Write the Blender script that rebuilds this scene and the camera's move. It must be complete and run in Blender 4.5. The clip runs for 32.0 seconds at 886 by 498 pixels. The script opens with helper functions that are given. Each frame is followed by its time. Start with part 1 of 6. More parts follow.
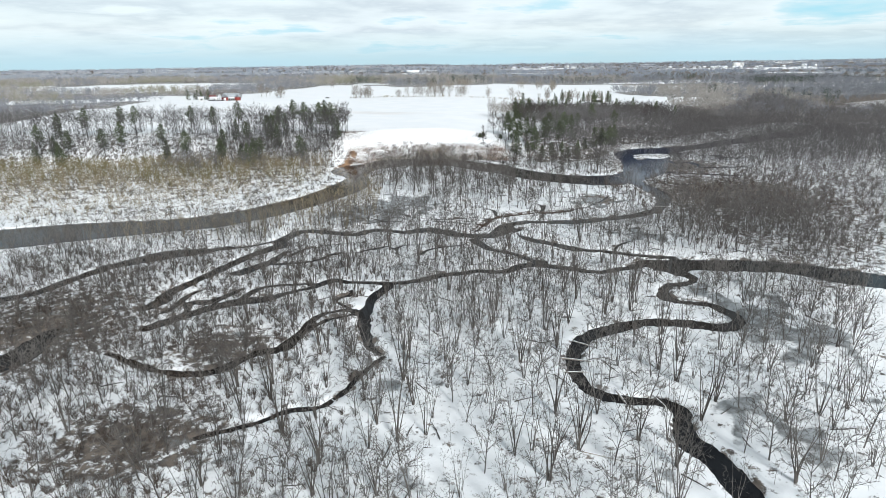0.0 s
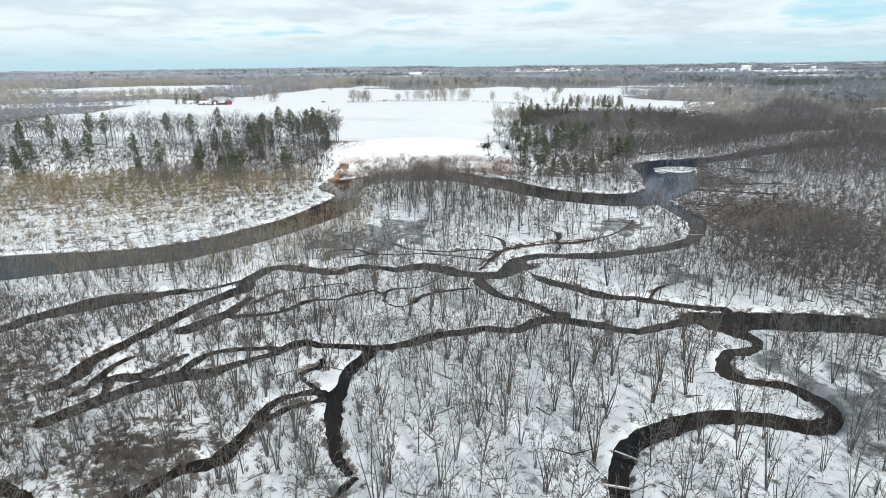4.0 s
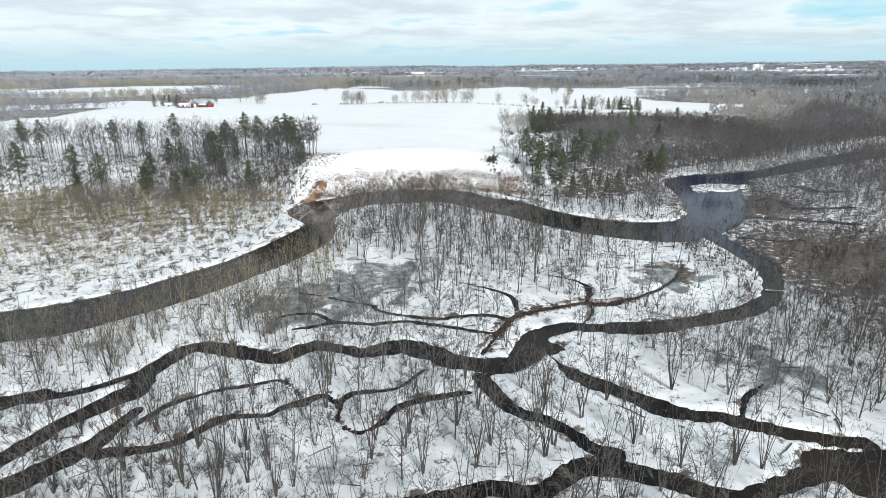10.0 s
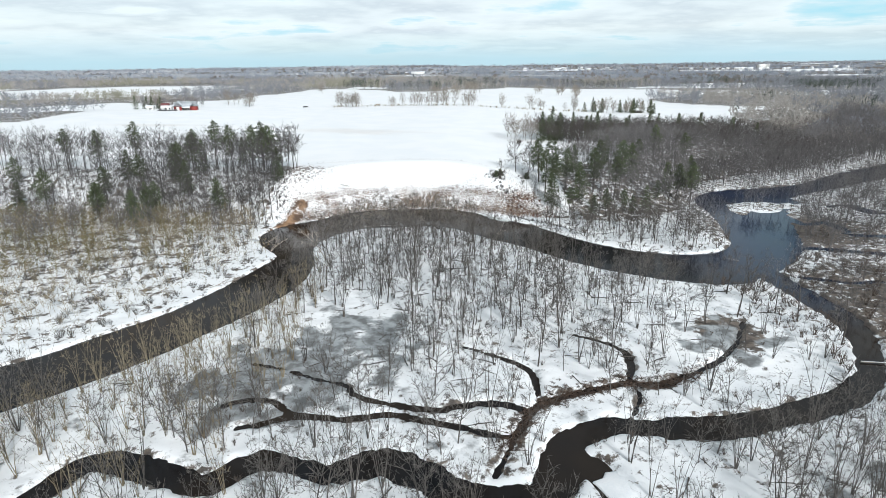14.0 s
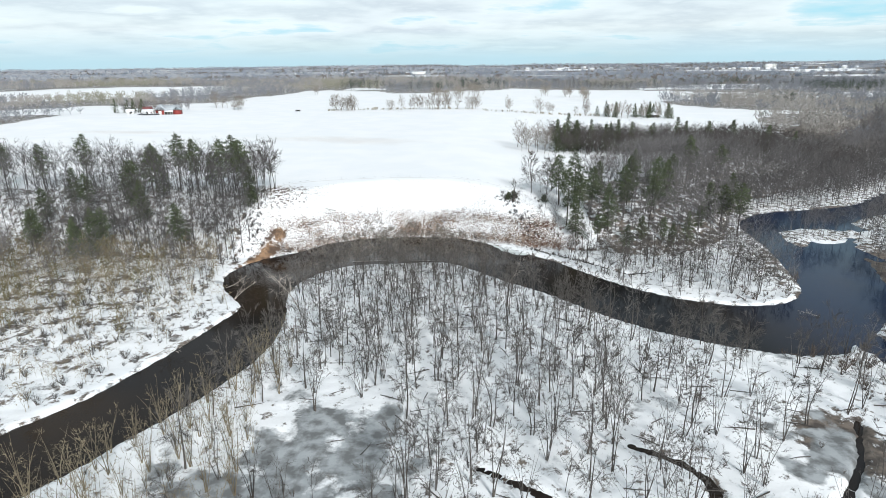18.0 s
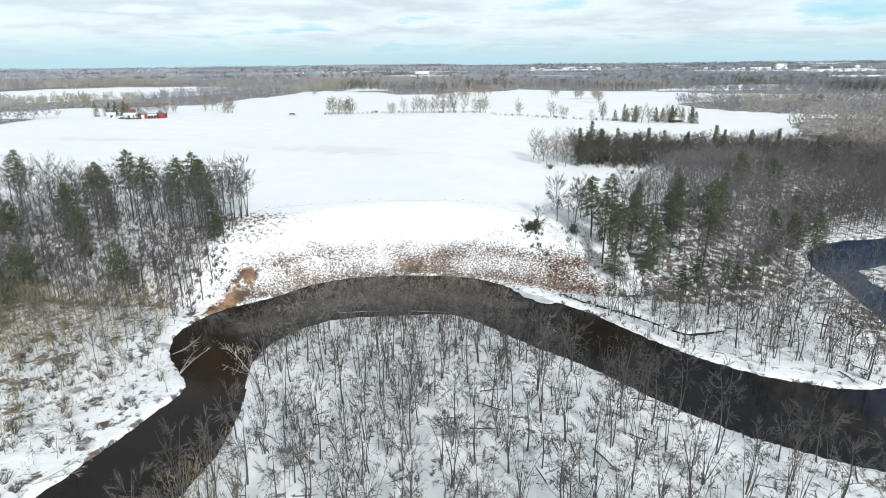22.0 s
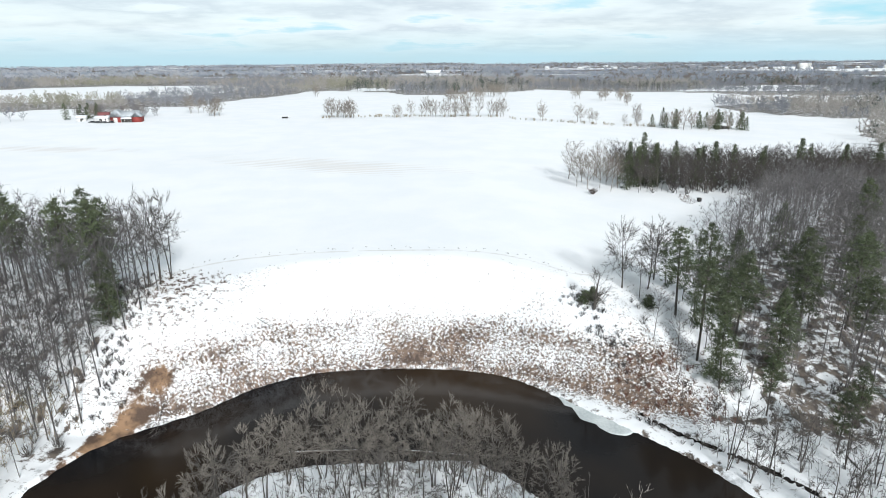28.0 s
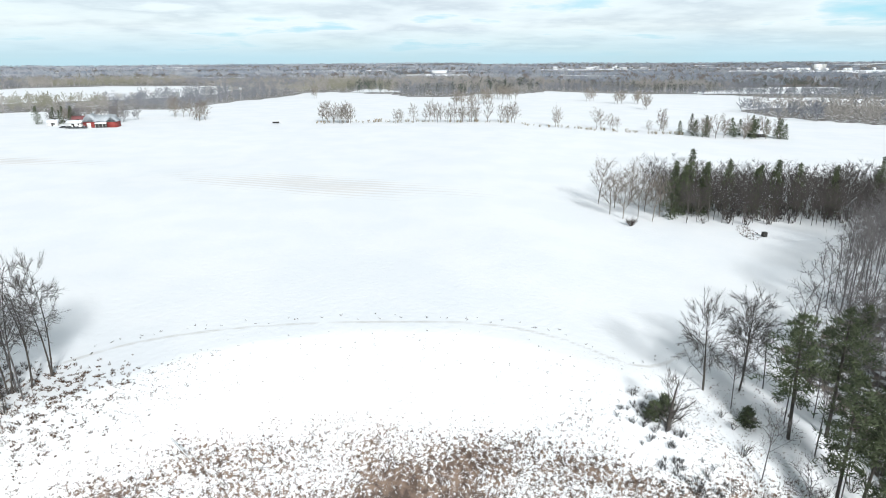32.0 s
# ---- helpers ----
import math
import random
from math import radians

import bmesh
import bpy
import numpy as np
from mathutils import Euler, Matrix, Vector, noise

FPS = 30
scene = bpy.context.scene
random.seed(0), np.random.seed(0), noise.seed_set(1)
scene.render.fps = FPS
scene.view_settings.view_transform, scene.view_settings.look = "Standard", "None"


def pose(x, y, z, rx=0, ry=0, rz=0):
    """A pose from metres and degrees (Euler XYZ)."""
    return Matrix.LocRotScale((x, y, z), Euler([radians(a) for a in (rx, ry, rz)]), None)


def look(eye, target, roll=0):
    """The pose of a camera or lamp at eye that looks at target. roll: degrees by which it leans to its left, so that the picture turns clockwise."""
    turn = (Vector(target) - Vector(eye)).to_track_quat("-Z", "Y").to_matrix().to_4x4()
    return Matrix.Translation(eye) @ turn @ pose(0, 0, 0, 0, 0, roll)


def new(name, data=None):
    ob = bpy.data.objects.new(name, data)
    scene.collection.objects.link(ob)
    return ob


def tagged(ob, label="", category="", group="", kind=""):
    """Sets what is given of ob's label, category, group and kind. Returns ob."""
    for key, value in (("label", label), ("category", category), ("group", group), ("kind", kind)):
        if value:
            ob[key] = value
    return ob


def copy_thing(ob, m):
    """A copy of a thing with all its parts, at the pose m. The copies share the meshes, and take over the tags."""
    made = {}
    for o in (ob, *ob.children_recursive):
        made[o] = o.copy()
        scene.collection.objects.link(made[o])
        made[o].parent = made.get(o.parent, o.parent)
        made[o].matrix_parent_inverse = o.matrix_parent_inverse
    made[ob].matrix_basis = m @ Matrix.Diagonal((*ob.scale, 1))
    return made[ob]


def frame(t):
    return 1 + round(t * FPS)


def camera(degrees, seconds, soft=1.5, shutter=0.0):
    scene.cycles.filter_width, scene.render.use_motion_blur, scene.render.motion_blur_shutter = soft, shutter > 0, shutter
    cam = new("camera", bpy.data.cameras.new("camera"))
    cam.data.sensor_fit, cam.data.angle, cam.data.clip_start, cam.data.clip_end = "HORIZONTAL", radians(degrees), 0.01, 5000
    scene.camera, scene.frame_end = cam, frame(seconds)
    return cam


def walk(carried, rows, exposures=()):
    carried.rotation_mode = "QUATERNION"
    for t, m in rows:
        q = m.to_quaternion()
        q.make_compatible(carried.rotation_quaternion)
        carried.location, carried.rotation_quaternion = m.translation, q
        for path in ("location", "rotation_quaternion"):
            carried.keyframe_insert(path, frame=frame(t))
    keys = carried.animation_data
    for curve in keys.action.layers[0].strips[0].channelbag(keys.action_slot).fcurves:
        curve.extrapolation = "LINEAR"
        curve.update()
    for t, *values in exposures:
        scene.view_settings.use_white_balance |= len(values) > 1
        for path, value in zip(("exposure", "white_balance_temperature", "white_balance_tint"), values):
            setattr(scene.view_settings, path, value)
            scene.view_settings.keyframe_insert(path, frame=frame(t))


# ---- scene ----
cam = camera(73.0, 32.0, soft=0.85)
# seconds, eye in metres, turn in degrees
PATH = [
    (0.0, 0.01, 0.00, 61.60, 72.441, 0.631, -2.644),
    (1.0, 0.39, 9.79, 62.14, 72.505, 0.592, -2.604),
    (2.0, 1.10, 19.47, 62.37, 72.550, 0.567, -2.533),
    (3.0, 2.02, 29.09, 62.38, 72.579, 0.552, -2.445),
    (4.0, 3.08, 38.69, 62.25, 72.596, 0.546, -2.349),
    (5.0, 4.21, 48.30, 62.04, 72.602, 0.544, -2.253),
    (6.0, 5.35, 57.95, 61.80, 72.602, 0.546, -2.162),
    (7.0, 6.45, 67.65, 61.58, 72.596, 0.549, -2.081),
    (8.0, 7.48, 77.43, 61.39, 72.586, 0.553, -2.012),
    (9.0, 8.42, 87.28, 61.27, 72.574, 0.557, -1.956),
    (10.0, 9.23, 97.21, 61.22, 72.560, 0.559, -1.913),
    (11.0, 9.93, 107.22, 61.25, 72.545, 0.560, -1.881),
    (12.0, 10.49, 117.31, 61.35, 72.531, 0.558, -1.858),
    (13.0, 10.93, 127.47, 61.51, 72.516, 0.554, -1.843),
    (14.0, 11.26, 137.70, 61.72, 72.502, 0.549, -1.830),
    (15.0, 11.47, 147.98, 61.96, 72.489, 0.541, -1.816),
    (16.0, 11.60, 158.29, 62.22, 72.476, 0.532, -1.798),
    (17.0, 11.66, 168.64, 62.48, 72.463, 0.521, -1.772),
    (18.0, 11.67, 179.01, 62.71, 72.451, 0.509, -1.733),
    (19.0, 11.64, 189.38, 62.90, 72.438, 0.497, -1.679),
    (20.0, 11.61, 199.75, 63.03, 72.425, 0.483, -1.606),
    (21.0, 11.57, 210.11, 63.09, 72.412, 0.470, -1.513),
    (22.0, 11.57, 220.44, 63.07, 72.398, 0.456, -1.398),
    (23.0, 11.59, 230.75, 62.96, 72.384, 0.443, -1.260),
    (24.0, 11.67, 241.04, 62.78, 72.369, 0.429, -1.102),
    (25.0, 11.80, 251.30, 62.51, 72.354, 0.414, -0.924),
    (26.0, 11.97, 261.55, 62.20, 72.340, 0.397, -0.732),
    (27.0, 12.19, 271.79, 61.86, 72.327, 0.379, -0.532),
    (28.0, 12.44, 282.05, 61.53, 72.315, 0.357, -0.330),
    (29.0, 12.69, 292.35, 61.26, 72.306, 0.331, -0.136),
    (30.0, 12.91, 302.72, 61.12, 72.302, 0.298, 0.037),
    (31.0, 13.07, 313.19, 61.17, 72.304, 0.257, 0.174),
    (32.0, 13.10, 323.82, 61.53, 72.315, 0.204, 0.259),
]
walk(cam, [(t, pose(x, y, z, rx, ry, rz)) for t, x, y, z, rx, ry, rz in PATH], [(0.0, 0.47, 6300, 9), (32.0, 0.49, 6300, 9)])

# ---- light ----
SUN_FROM = Vector((0.33, -0.78, 0.50)).normalized()
sun = new("sun", bpy.data.lights.new("sun", "SUN"))
sun.data.energy, sun.data.angle, sun.data.color = 2.95, radians(9), (0.985, 0.97, 0.95)
sun.matrix_world = look(SUN_FROM * 400, (0, 0, 0))

world = bpy.data.worlds.new("world")
scene.world = world
world.use_nodes = True


def wire_world():
    nt = world.node_tree
    nt.nodes.clear()
    N = nt.nodes.new
    sky = N("ShaderNodeTexSky")
    sky.sky_type, sky.sun_disc = "NISHITA", False
    sky.sun_elevation = math.asin(SUN_FROM.z)
    sky.sun_rotation = math.atan2(SUN_FROM.x, SUN_FROM.y)
    sky_bg, cloud_bg, mix, out = N("ShaderNodeBackground"), N("ShaderNodeBackground"), N("ShaderNodeMixShader"), N("ShaderNodeOutputWorld")
    nt.links.new(sky.outputs[0], sky_bg.inputs[0])
    sky_bg.inputs[1].default_value = 0.12
    # a flat deck of broken cloud: the view's way is stretched on to a level sheet
    geo, sep = N("ShaderNodeTexCoord"), N("ShaderNodeSeparateXYZ")
    nt.links.new(geo.outputs["Generated"], sep.inputs[0])
    up = N("ShaderNodeMath")
    up.operation, up.inputs[1].default_value = "MAXIMUM", 0.0
    nt.links.new(sep.outputs[2], up.inputs[0])
    lift = N("ShaderNodeMath")
    lift.operation, lift.inputs[1].default_value = "ADD", 0.11
    nt.links.new(up.outputs[0], lift.inputs[0])
    px, py, flat = N("ShaderNodeMath"), N("ShaderNodeMath"), N("ShaderNodeCombineXYZ")
    px.operation = py.operation = "DIVIDE"
    nt.links.new(sep.outputs[0], px.inputs[0])
    nt.links.new(sep.outputs[1], py.inputs[0])
    nt.links.new(lift.outputs[0], px.inputs[1])
    nt.links.new(lift.outputs[0], py.inputs[1])
    nt.links.new(px.outputs[0], flat.inputs[0])
    nt.links.new(py.outputs[0], flat.inputs[1])
    big, fine = N("ShaderNodeTexNoise"), N("ShaderNodeTexNoise")
    big.inputs["Scale"].default_value, big.inputs["Detail"].default_value, big.inputs["Roughness"].default_value = 0.72, 8, 0.55
    fine.inputs["Scale"].default_value, fine.inputs["Detail"].default_value, fine.inputs["Roughness"].default_value = 0.3, 6, 0.5
    nt.links.new(flat.outputs[0], big.inputs["Vector"])
    nt.links.new(flat.outputs[0], fine.inputs["Vector"])
    # pale haze low down, white and grey cloud above it
    shade = N("ShaderNodeValToRGB")
    r = shade.color_ramp
    r.elements[0].position, r.elements[1].position = 0.29, 0.66
    r.elements[0].color, r.elements[1].color = (0.40, 0.72, 0.84, 1), (0.80, 0.88, 0.91, 1)
    for at, c in ((0.37, (0.55, 0.77, 0.85, 1)), (0.43, (0.80, 0.88, 0.91, 1)), (0.50, (0.74, 0.82, 0.85, 1)), (0.58, (0.62, 0.70, 0.75, 1))):
        r.elements.new(at).color = c
    nt.links.new(big.outputs[0], shade.inputs[0])
    haze, low = N("ShaderNodeMix"), N("ShaderNodeMapRange")
    haze.data_type = "RGBA"
    low.inputs[1].default_value, low.inputs[2].default_value, low.inputs[3].default_value, low.inputs[4].default_value = 0.0, 0.045, 1.0, 0.0
    nt.links.new(sep.outputs[2], low.inputs[0])
    nt.links.new(low.outputs[0], haze.inputs[0])
    nt.links.new(shade.outputs[0], haze.inputs[6])
    haze.inputs[7].default_value = (0.50, 0.70, 0.775, 1)
    nt.links.new(haze.outputs[2], cloud_bg.inputs[0])
    # the deck is thinner and darker higher up
    high = N("ShaderNodeMapRange")
    high.inputs[1].default_value, high.inputs[2].default_value, high.inputs[3].default_value, high.inputs[4].default_value = 0.10, 0.35, 0.80, 0.46
    nt.links.new(sep.outputs[2], high.inputs[0])
    nt.links.new(high.outputs[0], cloud_bg.inputs[1])
    cover = N("ShaderNodeMapRange")
    cover.inputs[1].default_value, cover.inputs[2].default_value, cover.inputs[3].default_value, cover.inputs[4].default_value = 0.40, 0.55, 0.90, 1.0
    nt.links.new(fine.outputs[0], cover.inputs[0])
    nt.links.new(cover.outputs[0], mix.inputs[0])
    nt.links.new(sky_bg.outputs[0], mix.inputs[1])
    nt.links.new(cloud_bg.outputs[0], mix.inputs[2])
    nt.links.new(mix.outputs[0], out.inputs[0])


wire_world()

# ---- materials ----


def material(name, base, dark=None, scale=1.0, rough=0.8, bump=0.0, vary=0.0, metal=0.0, detail=4.0, fine=8.0):
    """Two colours mixed by noise at two scales, with optional bump and a change from object to object."""
    m = bpy.data.materials.new(name)
    m.use_nodes = True
    nt = m.node_tree
    N, b = nt.nodes.new, nt.nodes["Principled BSDF"]
    b.inputs["Roughness"].default_value, b.inputs["Metallic"].default_value = rough, metal
    pos = N("ShaderNodeNewGeometry")
    n1, n2 = N("ShaderNodeTexNoise"), N("ShaderNodeTexNoise")
    n1.inputs["Scale"].default_value, n1.inputs["Detail"].default_value = scale, detail
    n2.inputs["Scale"].default_value, n2.inputs["Detail"].default_value = scale * fine, 3
    nt.links.new(pos.outputs["Position"], n1.inputs["Vector"])
    nt.links.new(pos.outputs["Position"], n2.inputs["Vector"])
    add = N("ShaderNodeMath")
    add.operation = "MULTIPLY_ADD"
    add.inputs[1].default_value = 0.45
    nt.links.new(n2.outputs[0], add.inputs[0])
    half = N("ShaderNodeMath")
    half.operation, half.inputs[1].default_value = "MULTIPLY", 0.55
    nt.links.new(n1.outputs[0], half.inputs[0])
    nt.links.new(half.outputs[0], add.inputs[2])
    ramp = N("ShaderNodeValToRGB")
    ramp.color_ramp.elements[0].position, ramp.color_ramp.elements[1].position = 0.36, 0.64
    dark = dark or tuple(c * 0.6 for c in base)
    ramp.color_ramp.elements[0].color, ramp.color_ramp.elements[1].color = (*dark, 1), (*base, 1)
    nt.links.new(add.outputs[0], ramp.inputs[0])
    colour = ramp.outputs[0]
    if vary:
        rnd, rnd2 = N("ShaderNodeObjectInfo"), N("ShaderNodeNewGeometry")
        s = N("ShaderNodeMath")
        s.operation = "ADD"
        nt.links.new(rnd.outputs["Random"], s.inputs[0])
        nt.links.new(rnd2.outputs["Random Per Island"], s.inputs[1])
        mp = N("ShaderNodeMapRange")
        mp.inputs[1].default_value, mp.inputs[2].default_value = 0.0, 2.0
        mp.inputs[3].default_value, mp.inputs[4].default_value = 1 - vary, 1 + vary
        nt.links.new(s.outputs[0], mp.inputs[0])
        hsv = N("ShaderNodeHueSaturation")
        nt.links.new(mp.outputs[0], hsv.inputs["Value"])
        nt.links.new(colour, hsv.inputs["Color"])
        colour = hsv.outputs[0]
    nt.links.new(colour, b.inputs["Base Color"])
    if bump:
        bp = N("ShaderNodeBump")
        bp.inputs["Strength"].default_value, bp.inputs["Distance"].default_value = bump, 0.2
        nt.links.new(add.outputs[0], bp.inputs["Height"])
        nt.links.new(bp.outputs[0], b.inputs["Normal"])
    return m


BARK = material("bark", (0.105, 0.092, 0.08), (0.044, 0.039, 0.035), 1.2, 0.9, vary=0.35)
TWIG = material("twig", (0.135, 0.123, 0.112), (0.064, 0.058, 0.053), 0.15, 0.9, vary=0.3)
SHORE_TWIG = material("shore_twig", (0.25, 0.225, 0.195), (0.13, 0.115, 0.10), 0.15, 0.9, vary=0.3)
# tan bark, warmed and paled: the terrace's sun patch is put into the colour
SUNLIT_TAN_BARK = material("sunlit_tan_bark", (0.33, 0.275, 0.18), (0.17, 0.138, 0.09), 0.15, 0.9, vary=0.3)
GREY_TWIG = material("grey_twig", (0.165, 0.155, 0.152), (0.08, 0.075, 0.075), 0.10, 0.9, vary=0.3)
PALE_GREY_TWIG = material("pale_grey_twig", (0.20, 0.19, 0.195), (0.11, 0.105, 0.107), 0.05, 0.9, vary=0.3)
# lighter than the copse twigs: sun on the end trees is painted in
SUNLIT_EDGE_TWIG = material("sunlit_edge_twig", (0.23, 0.20, 0.17), (0.12, 0.105, 0.09), 0.08, 0.9, vary=0.3)
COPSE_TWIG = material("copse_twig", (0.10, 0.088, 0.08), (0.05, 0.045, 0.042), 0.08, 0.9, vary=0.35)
VALLEY_TWIG = material("valley_twig", (0.15, 0.14, 0.137), (0.075, 0.07, 0.07), 0.02, 0.9, vary=0.35)
PALE_TAN_TWIG = material("pale_tan_twig", (0.34, 0.30, 0.255), (0.2, 0.175, 0.15), 0.02, 0.9, vary=0.35)
# far and distant woods: paled and cooled, with aerial haze put into the colours
HAZY_FAR_WOOD = material("far_wood", (0.45, 0.425, 0.395), (0.30, 0.28, 0.26), 0.03, 0.95, vary=0.12)
HAZY_FAR_GREY = material("far_grey_wood", (0.31, 0.32, 0.35), (0.19, 0.20, 0.22), 0.03, 0.95, vary=0.12)
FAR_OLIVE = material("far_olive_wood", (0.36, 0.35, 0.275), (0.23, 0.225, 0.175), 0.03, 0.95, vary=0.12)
HAZY_DISTANT_WOOD = material("distant_wood", (0.48, 0.50, 0.535), (0.34, 0.36, 0.40), 0.006, 0.95, vary=0.1)
HAZY_DISTANT_GREY = material("distant_grey_wood", (0.37, 0.41, 0.475), (0.25, 0.285, 0.34), 0.006, 0.95, vary=0.1)
HAZY_DISTANT_PINE = material("hazy_distant_pine", (0.20, 0.235, 0.275), (0.14, 0.17, 0.205), 0.006, 0.95, vary=0.1)
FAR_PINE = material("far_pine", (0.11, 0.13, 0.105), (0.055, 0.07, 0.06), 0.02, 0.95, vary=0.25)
NEEDLE = material("needle", (0.115, 0.14, 0.07), (0.045, 0.057, 0.033), 0.5, 0.85, vary=0.4)
CEDAR = material("larch", (0.19, 0.165, 0.075), (0.085, 0.075, 0.037), 0.5, 0.9, vary=0.3)
SHRUB = material("shrub", (0.12, 0.092, 0.072), (0.055, 0.043, 0.036), 0.08, 0.9, vary=0.3)
RED_SHRUB = material("red_shrub", (0.22, 0.10, 0.07), (0.12, 0.055, 0.04), 0.3, 0.9, vary=0.3)
DRY_GRASS = material("dry_grass", (0.19, 0.13, 0.092), (0.075, 0.05, 0.037), 0.3, 0.95, vary=0.3)
RUST_DEBRIS = material("debris", (0.13, 0.085, 0.06), (0.045, 0.032, 0.026), 0.5, 0.9, vary=0.35)
DEAD_WOOD = material("dead_wood", (0.42, 0.38, 0.34), (0.24, 0.21, 0.18), 0.8, 0.9, vary=0.2)


def water_material():
    m = bpy.data.materials.new("river_water")
    m.use_nodes = True
    nt = m.node_tree
    N, b = nt.nodes.new, nt.nodes["Principled BSDF"]
    pos, n1, ramp = N("ShaderNodeNewGeometry"), N("ShaderNodeTexNoise"), N("ShaderNodeValToRGB")
    n1.inputs["Scale"].default_value, n1.inputs["Detail"].default_value = 0.02, 4
    nt.links.new(pos.outputs["Position"], n1.inputs["Vector"])
    ramp.color_ramp.elements[0].position, ramp.color_ramp.elements[1].position = 0.38, 0.66
    ramp.color_ramp.elements[0].color, ramp.color_ramp.elements[1].color = (0.006, 0.007, 0.009, 1), (0.030, 0.020, 0.012, 1)
    nt.links.new(n1.outputs[0], ramp.inputs[0])
    # the north-eastern pool: blue of the reflected sky painted into the base colour
    place, east, sky_tint = N("ShaderNodeSeparateXYZ"), N("ShaderNodeMapRange"), N("ShaderNodeMix")
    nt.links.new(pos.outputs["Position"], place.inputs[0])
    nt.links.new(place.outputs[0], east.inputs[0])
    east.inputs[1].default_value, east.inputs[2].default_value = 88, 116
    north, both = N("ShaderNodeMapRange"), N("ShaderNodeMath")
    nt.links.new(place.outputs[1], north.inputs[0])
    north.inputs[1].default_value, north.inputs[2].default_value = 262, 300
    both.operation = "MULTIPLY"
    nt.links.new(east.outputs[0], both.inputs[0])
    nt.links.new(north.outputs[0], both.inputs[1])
    sky_tint.data_type = "RGBA"
    nt.links.new(both.outputs[0], sky_tint.inputs[0])
    nt.links.new(ramp.outputs[0], sky_tint.inputs[6])
    sky_tint.inputs[7].default_value = (0.007, 0.020, 0.052, 1)
    nt.links.new(sky_tint.outputs[2], b.inputs["Base Color"])
    b.inputs["Roughness"].default_value, b.inputs["IOR"].default_value = 0.1, 1.25
    n2, bp = N("ShaderNodeTexNoise"), N("ShaderNodeBump")
    n2.inputs["Scale"].default_value, n2.inputs["Detail"].default_value = 0.9, 3
    nt.links.new(pos.outputs["Position"], n2.inputs["Vector"])
    bp.inputs["Strength"].default_value, bp.inputs["Distance"].default_value = 0.12, 0.1
    nt.links.new(n2.outputs[0], bp.inputs["Height"])
    nt.links.new(bp.outputs[0], b.inputs["Normal"])
    return m


WATER = water_material()


def snow_material():
    """Snow, with grey slush, dead grass, bare sand and stubble where the ground's own attributes put them."""
    m = bpy.data.materials.new("snow_ground")
    m.use_nodes = True
    nt = m.node_tree
    N, b = nt.nodes.new, nt.nodes["Principled BSDF"]
    pos = N("ShaderNodeNewGeometry")

    def noise_of(scale, detail=5, rough=0.55):
        n = N("ShaderNodeTexNoise")
        n.inputs["Scale"].default_value, n.inputs["Detail"].default_value, n.inputs["Roughness"].default_value = scale, detail, rough
        nt.links.new(pos.outputs["Position"], n.inputs["Vector"])
        return n.outputs[0]

    def mask(attribute, noise_out, lo, hi, gain=1.0):
        """Where the attribute is stronger than the noise."""
        a, mul, sub, mp = N("ShaderNodeAttribute"), N("ShaderNodeMath"), N("ShaderNodeMath"), N("ShaderNodeMapRange")
        a.attribute_name = attribute
        mul.operation, mul.inputs[1].default_value = "MULTIPLY", gain
        nt.links.new(a.outputs["Fac"], mul.inputs[0])
        sub.operation = "SUBTRACT"
        nt.links.new(mul.outputs[0], sub.inputs[0])
        nt.links.new(noise_out, sub.inputs[1])
        mp.inputs[1].default_value, mp.inputs[2].default_value = lo, hi
        nt.links.new(sub.outputs[0], mp.inputs[0])
        return mp.outputs[0]

    def over(below, colour, fac):
        mx = N("ShaderNodeMix")
        mx.data_type = "RGBA"
        nt.links.new(fac, mx.inputs[0])
        nt.links.new(below, mx.inputs[6])
        if isinstance(colour, tuple):
            mx.inputs[7].default_value = (*colour, 1)
        else:
            nt.links.new(colour, mx.inputs[7])
        return mx.outputs[2]

    def two(a, c, noise_out, lo=0.4, hi=0.6):
        r = N("ShaderNodeValToRGB")
        r.color_ramp.elements[0].position, r.color_ramp.elements[1].position = lo, hi
        r.color_ramp.elements[0].color, r.color_ramp.elements[1].color = (*a, 1), (*c, 1)
        nt.links.new(noise_out, r.inputs[0])
        return r.outputs[0]

    snow = two((0.80, 0.815, 0.83), (0.84, 0.845, 0.85), noise_of(0.05))
    slush = two((0.15, 0.155, 0.155), (0.36, 0.38, 0.39), noise_of(0.35, 6))
    grass = two((0.08, 0.055, 0.042), (0.22, 0.155, 0.115), noise_of(0.8, 5))
    sand = two((0.085, 0.052, 0.034), (0.28, 0.17, 0.095), noise_of(0.35, 5))
    litter = two((0.065, 0.053, 0.045), (0.17, 0.14, 0.115), noise_of(0.5, 5))
    c = over(snow, litter, mask("litter", noise_of(0.4, 9, 0.72), -0.03, 0.05))
    c = over(c, slush, mask("slush", noise_of(0.11, 7, 0.62), -0.04, 0.05))
    c = over(c, grass, mask("grass", noise_of(1.9, 9, 0.78), -0.03, 0.05))
    c = over(c, sand, mask("sand", noise_of(0.35, 8, 0.7), -0.05, 0.05))
    # rows of stubble, run along the field
    wave, sep, comb = N("ShaderNodeTexWave"), N("ShaderNodeMapping"), N("ShaderNodeMath")
    sep.inputs["Rotation"].default_value = (0, 0, radians(15))
    nt.links.new(pos.outputs["Position"], sep.inputs[0])
    nt.links.new(sep.outputs[0], wave.inputs[0])
    wave.bands_direction = "Y"
    wave.inputs["Scale"].default_value, wave.inputs["Distortion"].default_value = 0.085, 1.2
    wave.inputs["Detail"].default_value, wave.inputs["Detail Scale"].default_value = 3, 0.4
